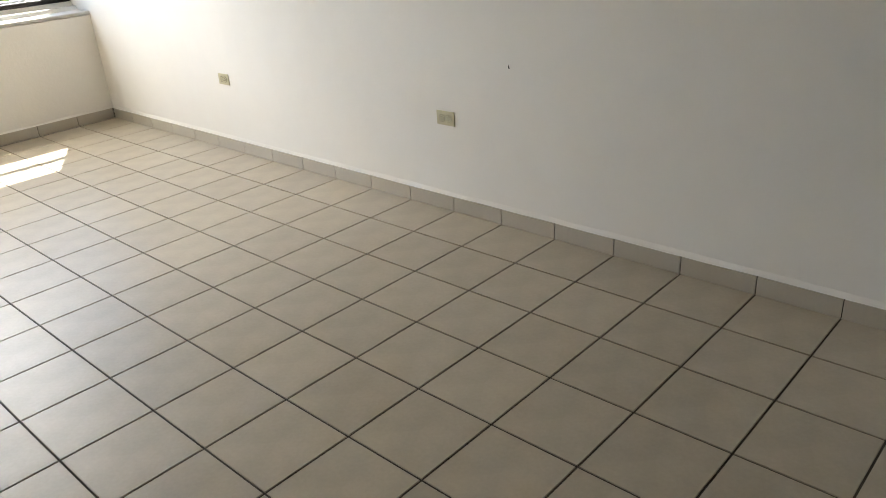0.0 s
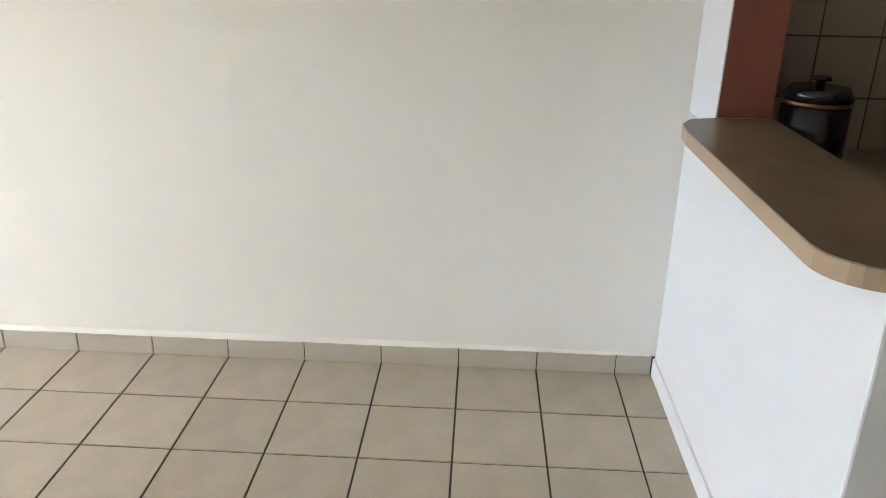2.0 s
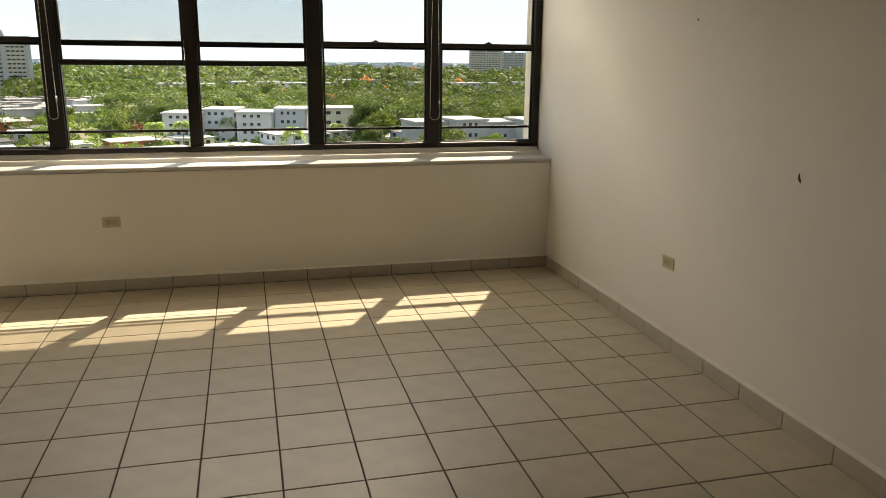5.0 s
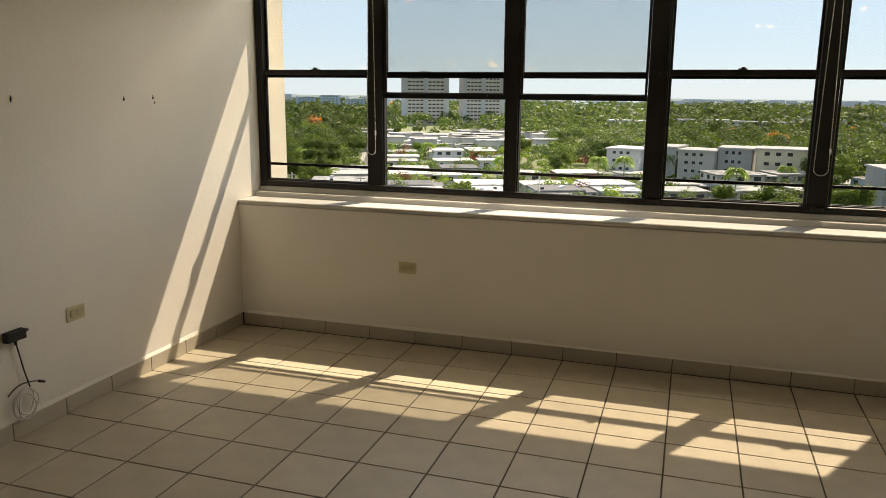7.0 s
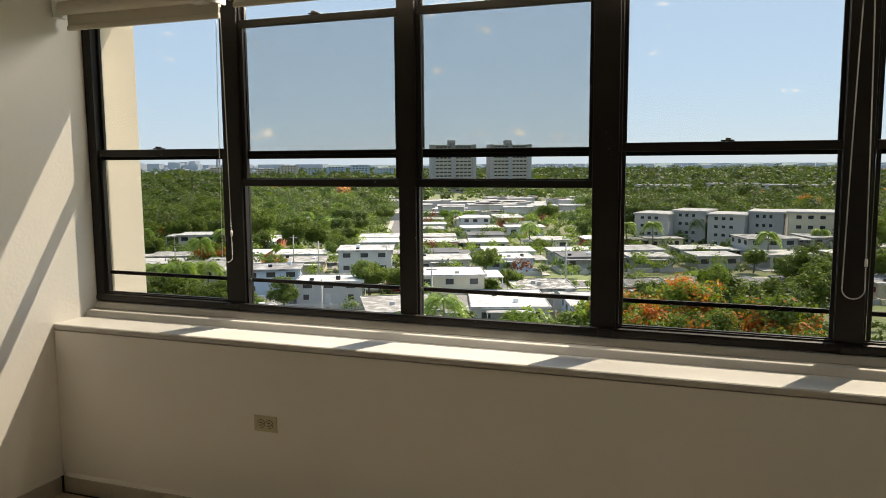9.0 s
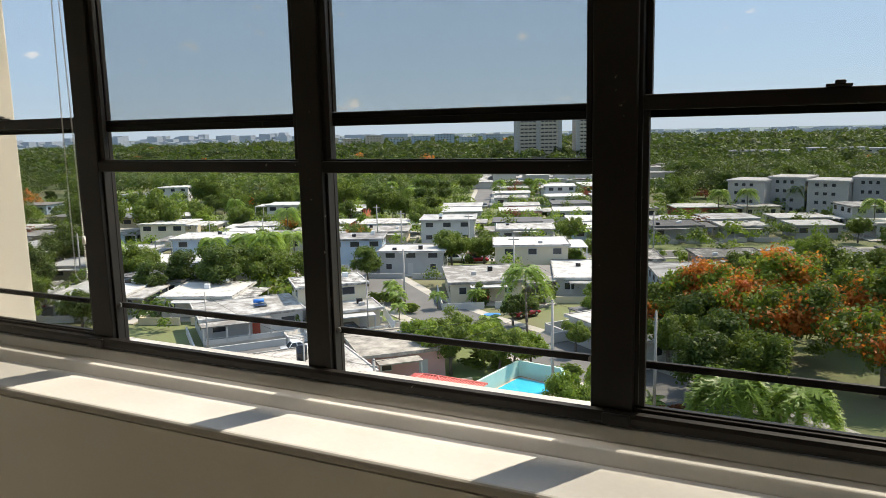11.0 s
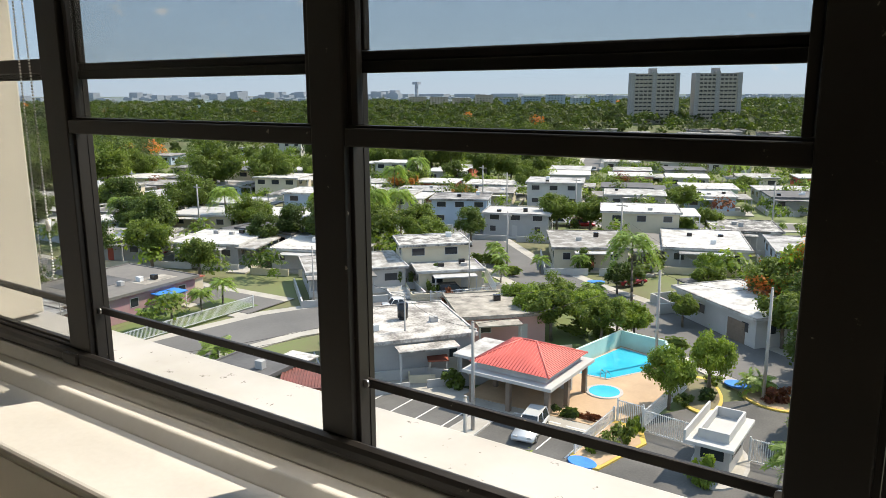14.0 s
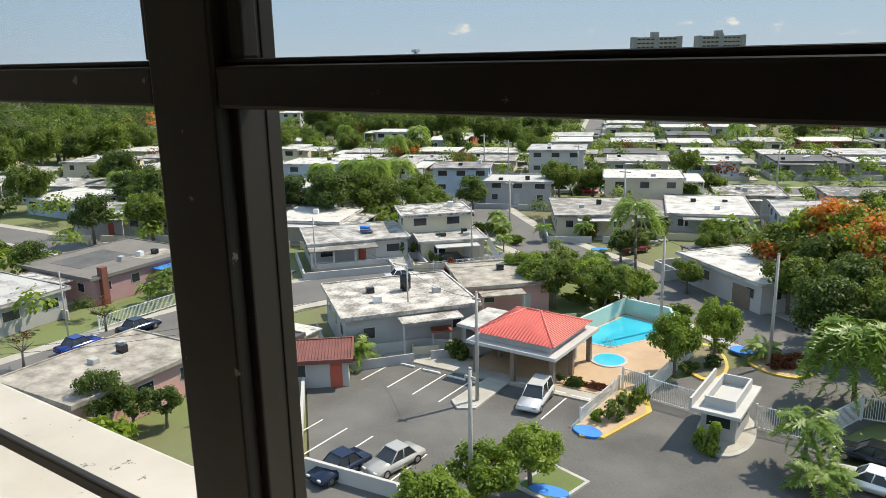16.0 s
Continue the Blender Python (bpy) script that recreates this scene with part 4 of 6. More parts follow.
def house(cx, cy, w, d, rot, h, wall, roof, storeys=1, label="", carport=0, tank=False, near=True, over=0.45, plain=False):
    """A flat-roofed concrete house: walls, roof slab, windows, door, carport."""
    rnd = random.Random(int(cx * 7 + cy * 13))
    ob = thing("house", label or "flat-roofed concrete house in a row of houses", "house", pose(cx, cy, G + 0.1, 0, 0, rot), "houses of the neighbourhood")
    W, D = w / 2, d / 2
    part("wall", box_bm(-W, W, -D, D, -0.1, h - 0.2), wall, ob)
    bm = box_bm(-W - over, W + over, -D - over, D + over, h - 0.2, h + 0.05)
    if near:
        part("parapet", ring_bm(W + over, D + over, 0.18, h + 0.051, h + 0.16), roof, ob)
    rf = part("roof", bm, roof, ob)
    sh = h / storeys
    for s in range(storeys):
        z = s * sh + sh * 0.42
        for side, (L, dep) in enumerate(((w, D), (d, W))):
            n = max(2, int(L / 3.3))
            ww = rnd.choice((0.6, 0.8, 0.95))
            for i in range(n):
                p = -L / 2 + (i + 0.5) * L / n + rnd.uniform(-0.3, 0.3)
                if s == 0 and i == n // 2 and side == 0:
                    for sg in (-1, 1):
                        part("door", box_bm(p - 0.5, p + 0.5, sg * dep - 0.03, sg * dep + 0.03, 0, 2.1), WALLS[rnd.choice((0, 3, 5))], ob)
                    continue
                for sg in (-1, 1):
                    q = (p - ww, p + ww, sg * dep - 0.04, sg * dep + 0.04) if side == 0 else (sg * dep - 0.04, sg * dep + 0.04, p - ww, p + ww)
                    if near:
                        wf = part("window", box_bm(*q, z, z + 1.15), WHITEP, ob)
                        q2 = (p - ww + 0.08, p + ww - 0.08, sg * dep - 0.06, sg * dep + 0.06) if side == 0 else (sg * dep - 0.06, sg * dep + 0.06, p - ww + 0.08, p + ww - 0.08)
                        part("pane", box_bm(*q2, z + 0.08, z + 1.07), DARKWIN, wf)
                    else:
                        part("window", box_bm(*q, z, z + 1.1), DARKWIN, ob)
    if near and storeys == 1 and not plain:
        px, pl = rnd.uniform(-0.4, 0.3) * W, rnd.uniform(0.45, 0.7) * W
        part("porch_roof", box_bm(px - pl, px + pl, -D - 2.4, -D - over - 0.003, h - 0.5, h - 0.36), rnd.choice((roof, R1, R2)), ob)
        for xx in (px - pl + 0.15, px + pl - 0.15):
            part("porch_post", box_bm(xx - 0.08, xx + 0.08, -D - 2.3, -D - 2.14, -0.1, h - 0.5), WHITEP, ob)
    if carport:
        sg = 1 if carport > 0 else -1
        part("carport_roof", box_bm(min(sg * W, sg * (W + 3.4)) if sg > 0 else -W - 3.4, sg * (W + 3.4) if sg > 0 else -W, -D - 1.0, D * 0.6, h - 0.45, h - 0.25), roof, ob)
        for yy in (-D - 0.8, D * 0.5):
            part("carport_post", box_bm(sg * (W + 3.2) - 0.1, sg * (W + 3.2) + 0.1, yy - 0.1, yy + 0.1, -0.1, h - 0.46), WHITEP, ob)
        part("driveway", box_bm(sg * (W + 1.7) - 1.6, sg * (W + 1.7) + 1.6, -D - 4.5, D * 0.6, -0.1, 0.09), PAVE, ob)
    if near and not plain:
        gd = rnd.uniform(3.0, 4.5)
        gm = rnd.choice((WHITEP, W3, W1))
        for q in ((-W - 1.5, -0.8, -D - gd, -D - gd + 0.15), (0.8, W + 1.5, -D - gd, -D - gd + 0.15), (-W - 1.65, -W - 1.5, -D - gd, D * 0.4)):
            part("garden_wall", box_bm(*q, -0.1, 0.95), gm, ob)
        part("terrace", box_bm(-W * 0.7, W * 0.5, -D - 2.2, -D, -0.1, 0.12), PAVE, ob)
        for i in range(rnd.choice((1, 2, 3))):
            ux, uy = rnd.uniform(-W * 0.7, W * 0.7), rnd.uniform(-D * 0.7, D * 0.7)
            part("roof_unit", box_bm(ux - 0.4, ux + 0.4, uy - 0.3, uy + 0.3, h + 0.05, h + rnd.uniform(0.4, 0.8), bevel=0.03), rnd.choice((W3, FENCE, CANISTER)), ob)
    if near and not plain and rnd.random() < 0.5:
        sx = rnd.choice((-1, 1))
        part("shed", box_bm(sx * W * 0.5 - 1.4, sx * W * 0.5 + 1.4, D + 0.8, D + 3.0, -0.1, 2.3), rnd.choice((W3, W1)), ob)
        part("shed_roof", box_bm(sx * W * 0.5 - 1.6, sx * W * 0.5 + 1.6, D + 0.6, D + 3.2, 2.3, 2.42), rnd.choice((R1, R2, REDTILE)), ob)
    if tank:
        bm = tube_bm((1.0, 0.6, h + 0.3), (1.0, 0.6, h + 1.7), 0.55, 0.55, 16)
        add_tube(bm, (1.0, 0.6, h + 1.7), (1.0, 0.6, h + 1.85), 0.5, 0.15, 16)
        add_tube(bm, (1.0, 0.6, h + 0.05), (1.0, 0.6, h + 0.3), 0.4, 0.4, 12)
        part("water_tank", bm, CANISTER, ob, "black roof water tank")
    return ob


W0, W1, W2, W3, W4, W5, W6 = WALLS
R0, R1, R2, R3, R4 = ROOFS
WINE = node_mat("faded_wine_wall", (0.30, 0.13, 0.17), 0.8, var=0.25, scale=0.6, fine=6, tint=(0.36, 0.27, 0.24))
SEALED = node_mat("patched_dark_roof", (0.10, 0.093, 0.083), 0.85, var=0.35, scale=0.5, fine=3, tint=(0.17, 0.155, 0.135), contrast=0.16)
OLD_ROOF = node_mat("old_patchy_roof_coat", (0.406, 0.382, 0.343), 0.85, var=0.3, scale=0.5, fine=4, tint=(0.172, 0.156, 0.136), contrast=0.13)
TAN_ROOF = node_mat("bare_stained_concrete_roof", (0.343, 0.312, 0.261), 0.85, var=0.2, scale=0.6, fine=3, tint=(0.156, 0.140, 0.117), contrast=0.2)
villa = house(-71, 81, 13, 10, 50, 3.2, W0, R0, label="white house with a patched white flat roof and front stair", plain=True)
part("porch_slab", box_bm(-6.5, 6.5, -7.6, -5.0, -0.1, 0.55, bevel=0.02), PAVE, villa)
part("porch_canopy", box_bm(-6.9, 2.0, -8.0, -5.47, 2.78, 2.92), R0, villa, "white porch canopy")
for xx in (-6.6, -3.8, -1.0, 1.7):
    part("porch_column", box_bm(xx - 0.11, xx + 0.11, -7.6, -7.38, 0.55, 2.78, bevel=0.02), WHITEP, villa)
part("porch_parapet", box_bm(-6.5, 3.4, -7.6, -7.48, 0.56, 1.15), WHITEP, villa)
for i in range(6):
    part("stair_tread", box_bm(3.6, 6.0, -7.9 - 0.42 * i, -7.5 - 0.42 * i, -0.1, 0.52 - 0.085 * i, bevel=0.015), WHITEP, villa)
for xx in (3.4, 6.1):
    part("stair_wall", box_bm(xx - 0.1, xx + 0.1, -10.2, -7.5, -0.1, 0.95), WHITEP, villa)
for q in ((-8.0, 3.0, -10.4, -10.2), (6.4, 8.0, -10.4, -10.2), (-8.0, -7.8, -10.2, 2.0), (7.8, 8.0, -10.2, 2.0)):
    part("garden_wall", box_bm(*q, -0.1, 0.9), WHITEP, villa)
part("garage_wing", box_bm(6.51, 10.5, -2.0, 4.5, -0.1, 2.7), W0, villa)
part("garage_roof", box_bm(6.97, 10.9, -2.4, 4.9, 2.7, 2.85), OLD_ROOF, villa, "stained low wing roof")
heater = part("water_heater", tube_bm((1.0, 0.4, 3.75), (2.4, 0.4, 3.75), 0.28, seg=14), BLUE, villa, "blue solar water heater drum")
part("heater_panel", prism_bm([(0.9, -1.6), (2.5, -1.6), (2.5, 0.1), (0.9, 0.1)], 3.4, 3.5), DARKWIN, villa, "dark solar panel")
for yy in (-1.5, 0.4):
    part("heater_stand", box_bm(1.6, 1.8, yy - 0.06, yy + 0.06, 3.25, 3.5), POLE, villa)
house(-64.5, 91, 9.5, 7, 45, 5.4, W1, R2, 2, label="cream two-storey house with a weathered flat roof")
house(-59.2, 87.2, 8.5, 5.5, 45, 2.9, W1, R0, label="cream single-storey wing with a white roof")
house(-47, 60, 12.5, 11, 52, 3.9, W3, OLD_ROOF, label="white house with a stained concrete flat roof and black tank", tank=True)
house(-43.5, 73.5, 9, 9, 45, 3.2, W4, TAN_ROOF, label="low house with a peeling flat roof among trees")
house(-86, 132, 11, 9, 26, 5.4, W2, R1, 2, label="pale blue two-storey house on a corner")
house(-70.5, 128, 12, 8, 20, 4.3, W3, R1, 2, label="grey two-storey house with an outer stair")
house(-50.5, 114, 11, 14, 30, 3.2, W1, R0, label="cream house with a broad white flat roof", carport=1)
house(-35, 124, 12, 16, 20, 3.2, W0, R0, label="white house with a white ribbed flat roof", carport=-1)
house(-20, 128, 11, 13, 20, 3.2, W2, R1, label="pale blue house with a grey flat roof")
garage = house(-20.6, 91.0, 14, 9, -37.7, 3.3, W0, R0, label="long white garage house along the street", plain=True)
gdoor = part("garage_door", box_bm(2.6, 5.4, -4.56, -4.5, 0.0, 2.35), POSTP, garage, "brown slatted garage door")
for i in range(9):
    part("slat", box_bm(2.65, 5.35, -4.585, -4.562, 0.06 + 0.255 * i, 0.27 + 0.255 * i), POSTP, gdoor)
part("yard_wall", box_bm(-12.4, -7.0, -4.5, -4.3, -0.1, 1.1), WHITEP, garage, "white low yard wall")
part("yard_wall", box_bm(-12.4, -12.2, -4.3, 3.0, -0.1, 1.1), WHITEP, garage, "white low yard wall")
part("yard_wall", box_bm(-7.2, -7.0, -7.0, -4.5, -0.1, 1.3), WHITEP, garage, "white low yard wall")
part("lean_to_roof", box_bm(-12.2, -7.5, -1.0, 4.5, 2.6, 2.74), R3, garage, "dark lean-to roof")
for xx, yy in ((-12.0, -0.8), (-12.0, 4.3)):
    part("lean_to_post", box_bm(xx - 0.08, xx + 0.08, yy - 0.08, yy + 0.08, -0.1, 2.6), WHITEP, garage)
house(-57, 34.8, 9, 12, 4, 3.2, W4, TAN_ROOF, label="pink house with a stained flat concrete roof")
rusty = house(-45.6, 47.2, 5, 4.4, 40, 2.5, W3, RUST, label="small house with a rusty red corrugated roof", plain=True)
bm = bmesh.new()
for i in range(22):
    add_tube(bm, (-2.9 + 0.27 * i, -2.6, 2.56), (-2.9 + 0.27 * i, 2.6, 2.56), 0.05, seg=6)
part("corrugation", bm, RUST, rusty)
house(-42.3, 61.0, 3.2, 3.2, 40, 2.4, W0, REDTILE, label="shed with a terracotta tile roof", over=0.3)
dark = house(-88.5, 55.5, 13, 15, 4, 3.2, WINE, SEALED, label="wine-red house with a dark patched flat roof and blue awning")
part("awning", box_bm(6.6, 9.2, 0.5, 4.0, 2.35, 2.5, bevel=0.03), BLUE, dark, "blue canvas awning")
for yy in (0.7, 3.8):
    part("awning_post", tube_bm((9.0, yy, -0.1), (9.0, yy, 2.35), 0.05), FENCE, dark)
part("chimney", box_bm(6.3, 7.1, -6.6, -5.8, -0.1, 4.3, bevel=0.03), RUST, dark, "red brick chimney")
part("patch", box_bm(-4.5, 1.5, -5.5, 2.0, 3.252, 3.275), R3, dark, "darker sealed roof patch")
part("patch", box_bm(2.2, 5.0, 1.0, 6.0, 3.252, 3.272), TAN_ROOF, dark, "bare roof patch")
house(-87, 40.5, 13, 8, 4, 3.2, W3, R1, label="grey house with a weathered flat roof")
house(-52, 45.5, 6, 5.5, 5, 2.8, W0, R3, label="low carport with a dark flat roof")
rows = random.Random(5)
U, V = Vector((0.921, 0.389)), Vector((-0.389, 0.921))
taken = [(-71, 81, 12), (-62, 89, 11), (-47, 60, 12), (-43, 73, 10), (-86, 132, 10), (-70, 128, 10), (-50, 114, 12), (-35, 124, 13), (-20, 128, 11), (-22, 89, 15), (-57, 35, 10), (-88, 55, 13), (-87, 40, 10)]


def near_road(x, y, m):
    p = Vector((x, y))
    for pts, w in roads:
        for a, b in zip(pts, pts[1:]):
            a, b = Vector(a), Vector(b)
            k = max(0, min(1, (p - a).dot(b - a) / (b - a).length_squared))
            if (p - a - (b - a) * k).length < w / 2 + m:
                return True
    return False


def free(x, y, r):
    return all((x - a) ** 2 + (y - b) ** 2 > (r + c) ** 2 * 0.55 for a, b, c in taken)


walls_pick = [W0] * 6 + [W3] * 5 + [W1] * 4 + [W2] * 3 + [W4, W5, W6]
roofs_pick = [R0] * 9 + [R2] * 6 + [R1] * 5 + [R3] * 3
count = 0
for r in range(-2, 11):
    for c in range(-22, 14):
        p = Vector((-55, 150)) + U * (c * 17.0 + rows.uniform(-1.5, 1.5)) + V * (r * 21.0 + (3 if r % 2 else -3) + rows.uniform(-1, 1))
        x, y = p
        dist = math.hypot(x + 2, y - 3)
        az = math.degrees(math.atan2(x + 2, y - 3))
        if dist < 100 or dist > 345 or az < -74 or az > 27 or (x > -14 and y < 150) or (az < -55 and dist > 270) or (-43 < az < -26 and dist > 252) or ((-200 < x < -106 and 176 < y < 250 or x < -182) and rows.random() < 0.55):
            continue
        if az > -14 and dist > 235 or near_road(x, y, 6.5) or not free(x, y, 7.5):
            continue
        two = rows.random() < 0.13
        house(x, y, rows.uniform(10, 13), rows.uniform(9, 11.5), 22.9 + rows.uniform(-2, 2), 5.8 if two else rows.uniform(3.0, 3.5), rows.choice(walls_pick), rows.choice(roofs_pick), 2 if two else 1, "two-storey concrete house in the far rows" if two else "", carport=rows.choice((0, 1, -1)) if dist < 240 else 0, near=dist < 190)
        taken.append((x, y, 7))
        count += 1
for c in range(0, 8):
    for r in range(0, 7):
        x, y = -101 - c * 19 + rows.uniform(-2, 2), 12 + r * 17 + rows.uniform(-1, 1)
        if math.hypot(x, y) > 215 or near_road(x, y, 6) or not free(x, y, 7.5):
            continue
        house(x, y, rows.uniform(10, 12.5), rows.uniform(10, 13), rows.choice((0, 90)) + 4, rows.uniform(3.0, 3.4), rows.choice(walls_pick), rows.choice(roofs_pick), 1, carport=rows.choice((0, 1, -1)), near=math.hypot(x, y) < 150)
        taken.append((x, y, 7))


# ---- apartment blocks ----
def block(cx, cy, w, d, rot, h, storeys, bays, wall, side, label, name="apartment_building", cap=True):
    ob = thing(name, label, "building", pose(cx, cy, G, 0, 0, rot))
    W, D = w / 2, d / 2
    part("wall", box_bm(-W, W, -D, D, 0, h), wall, ob)
    part("roof", box_bm(-W - 0.4, W + 0.4, -D - 0.4, D + 0.4, h, h + 0.5), side, ob)
    if cap:
        part("lift_house", box_bm(-W * 0.25, W * 0.1, -D * 0.4, D * 0.4, h + 0.5, h + 4.5), side, ob)
        for s in (-1, 1):
            part("end_wall", box_bm(s * W - 1.6, s * W + 1.6, -D - 0.7, D + 0.7, 0, h + 0.9), side, ob)
        part("centre_wall", box_bm(-2.2, 1.0, -D - 0.9, D + 0.9, 0, h + 2.2), side, ob)
    sh = h / storeys
    for s in range(storeys):
        for i in range(bays):
            x0 = -W + 2.0 + i * (w - 4.0) / bays
            x1 = x0 + (w - 4.0) / bays * (0.74 if cap else 0.45)
            part("window", box_bm(x0, x1, -D - 0.12, -D + 0.1, s * sh + sh * 0.46, s * sh + sh * 0.80), DARKWIN, ob)
        if cap:
            part("balcony", box_bm(-W + 1.8, W - 1.8, -D - 0.55, -D - 0.1, s * sh + sh * 0.02, s * sh + sh * 0.30), wall, ob)
    return ob


block(-213, 603.5, 34, 15, 28, 38.5, 13, 9, TOWER_A, TOWER_B, "grey-tan thirteen-storey apartment tower beyond the trees")
block(-171, 626.5, 32, 15, 28, 38.5, 13, 9, TOWER_A, TOWER_B, "grey-tan thirteen-storey apartment tower beyond the trees")
for x, y, w, rot, h, wl, lb in ((-20, 247, 10.5, -14, 9.6, TOWER_B, "grey stepped four-storey apartment block"), (-9.2, 250, 10, -14, 10.4, W3, "grey stepped four-storey apartment block"), (1.4, 246, 10.5, -14, 9.8, TOWER_B, "grey stepped four-storey apartment block"),
                                (12, 248, 9.5, -10, 10.6, W3, "grey stepped four-storey apartment block"), (23.5, 240, 13, -6, 11.2, W1, "cream four-storey apartment block"), (45, 203, 9.5, 8, 9.8, W3, "grey stepped four-storey apartment block"),
                                (54.6, 199, 9, 8, 10.6, TOWER_B, "grey stepped four-storey apartment block"), (64, 203, 9.5, 8, 9.6, W3, "grey stepped four-storey apartment block"), (74, 198, 10, 8, 10.4, W0, "white four-storey apartment block"), (88, 214, 14, 12, 8.0, W0, "white three-storey apartment block")):
    block(x, y, w, 12, rot, h, 4 if h > 9 else 3, 3, wl, TOWER_B, lb, cap=False)
    taken.append((x, y, 9))
block(366, 1172, 50, 18, -17, 42, 13, 10, TOWER_A, TOWER_B, "tan apartment tower far off near the horizon")
block(492, 1400, 42, 18, -20, 38, 12, 8, TOWER_B, TOWER_B, "grey apartment tower far off near the horizon")
far = random.Random(9)
for i in range(9):
    block(-700 + i * 34, 950 + i * 9, 26, 12, 38, far.uniform(15, 21), 6, 5, TOWER_A if i < 4 else W2, TOWER_B, "far mid-rise apartment block among trees", cap=False)
for i in range(8):
    block(-40 + i * 42 + far.uniform(-8, 8), 560 + far.uniform(-40, 70), 34, 12, far.uniform(-20, 20), 9, 3, 6, W0, W3, "white low apartment block among far trees", cap=False)
# skyline near the horizon
fv, ff = [], []
def raw_box(cx, cy, w, d, h, z=G):
    n = len(fv)
    for dz in (0, h):
        for sx, sy in ((-1, -1), (1, -1), (1, 1), (-1, 1)):
            fv.append((cx + sx * w / 2, cy + sy * d / 2, z + dz))
    ff.extend([(n + 4, n + 5, n + 6, n + 7)] + [(n + a, n + b, n + 4 + b, n + 4 + a) for a, b in ((0, 1), (1, 2), (2, 3), (3, 0))])
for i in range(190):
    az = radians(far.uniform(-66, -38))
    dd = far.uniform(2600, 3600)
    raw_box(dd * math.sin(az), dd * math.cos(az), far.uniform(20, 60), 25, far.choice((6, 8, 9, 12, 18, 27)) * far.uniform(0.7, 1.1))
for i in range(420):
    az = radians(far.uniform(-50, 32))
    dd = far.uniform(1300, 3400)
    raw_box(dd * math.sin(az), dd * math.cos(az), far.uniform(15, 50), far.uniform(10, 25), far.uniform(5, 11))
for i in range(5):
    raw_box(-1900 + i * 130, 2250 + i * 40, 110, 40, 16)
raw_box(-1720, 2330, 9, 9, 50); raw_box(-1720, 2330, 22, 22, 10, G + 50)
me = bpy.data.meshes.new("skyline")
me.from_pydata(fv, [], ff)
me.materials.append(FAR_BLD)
tagged(new("skyline", me), "far city buildings along the horizon, paled by haze in their colour", "skyline", kind="stuff")


# houses beyond the near rows, too far off to be told apart: walls and pale roof slabs in two meshes
hrng = random.Random(57)
WALL_FAR = node_mat("far_house_walls", (0.44, 0.41, 0.36), 0.85, var=0.3, scale=0.02, fine=0.1)
shells, slabs = ([], []), ([], [])
for i in range(120):
    az, dd = radians(hrng.uniform(-24, -10)), math.sqrt(hrng.uniform(340 ** 2, 440 ** 2))
    x, y = -2 + dd * math.sin(az), 3 + dd * math.cos(az)
    w, dp, h, rot = hrng.uniform(9, 14), hrng.uniform(8, 11), hrng.choice((3.2, 3.2, 3.4, 5.8)), radians(22.9 + hrng.uniform(-3, 3))
    for (vs3, fs3), z0, z1, k in ((shells, 0, h - 0.2, 0), (slabs, h - 0.2, h + 0.1, 0.5)):
        n = len(vs3)
        for z in (z0, z1):
            for sx, sy in ((-1, -1), (1, -1), (1, 1), (-1, 1)):
                px, py = sx * (w / 2 + k), sy * (dp / 2 + k)
                vs3.append((x + px * math.cos(rot) - py * math.sin(rot), y + px * math.sin(rot) + py * math.cos(rot), G + z))
        fs3.extend([(n + 4, n + 5, n + 6, n + 7)] + [(n + a, n + b, n + 4 + b, n + 4 + a) for a, b in ((0, 1), (1, 2), (2, 3), (3, 0))])
for nm, (vs3, fs3), mt, lb in (("far_house_walls", shells, WALL_FAR, "pale walls of far rows of houses"), ("far_house_roofs", slabs, ROOFS[0], "white flat roofs of far rows of houses")):
    me = bpy.data.meshes.new(nm)
    me.from_pydata(vs3, [], fs3)
    me.materials.append(mt)
    tagged(new(nm, me), lb, "houses", kind="stuff")


# ---- trees ----
def quads(name, centres, normals, sizes, mats, rng, index=None, aspect=0.6):
    """One mesh of small leaves: a quad for each centre."""
    n = len(centres)
    r = rng.normal(size=(n, 3))
    t = np.cross(normals, r)
    t /= np.linalg.norm(t, axis=1)[:, None] + 1e-9
    b = np.cross(normals, t)
    s = sizes[:, None]
    v = np.empty((n, 4, 3))
    v[:, 0], v[:, 1], v[:, 2], v[:, 3] = centres - t * s, centres - b * s * aspect + normals * s * 0.15, centres + t * s, centres + b * s * aspect + normals * s * 0.15
    me = bpy.data.meshes.new(name)
    me.vertices.add(4 * n)
    me.vertices.foreach_set("co", v.reshape(-1))
    me.loops.add(4 * n)
    me.loops.foreach_set("vertex_index", np.arange(4 * n, dtype=np.int32))
    me.polygons.add(n)
    me.polygons.foreach_set("loop_start", np.arange(0, 4 * n, 4, dtype=np.int32))
    for mm in mats:
        me.materials.append(mm)
    if index is not None:
        me.polygons.foreach_set("material_index", index.astype(np.int32))
    me.update(calc_edges=True)
    return me


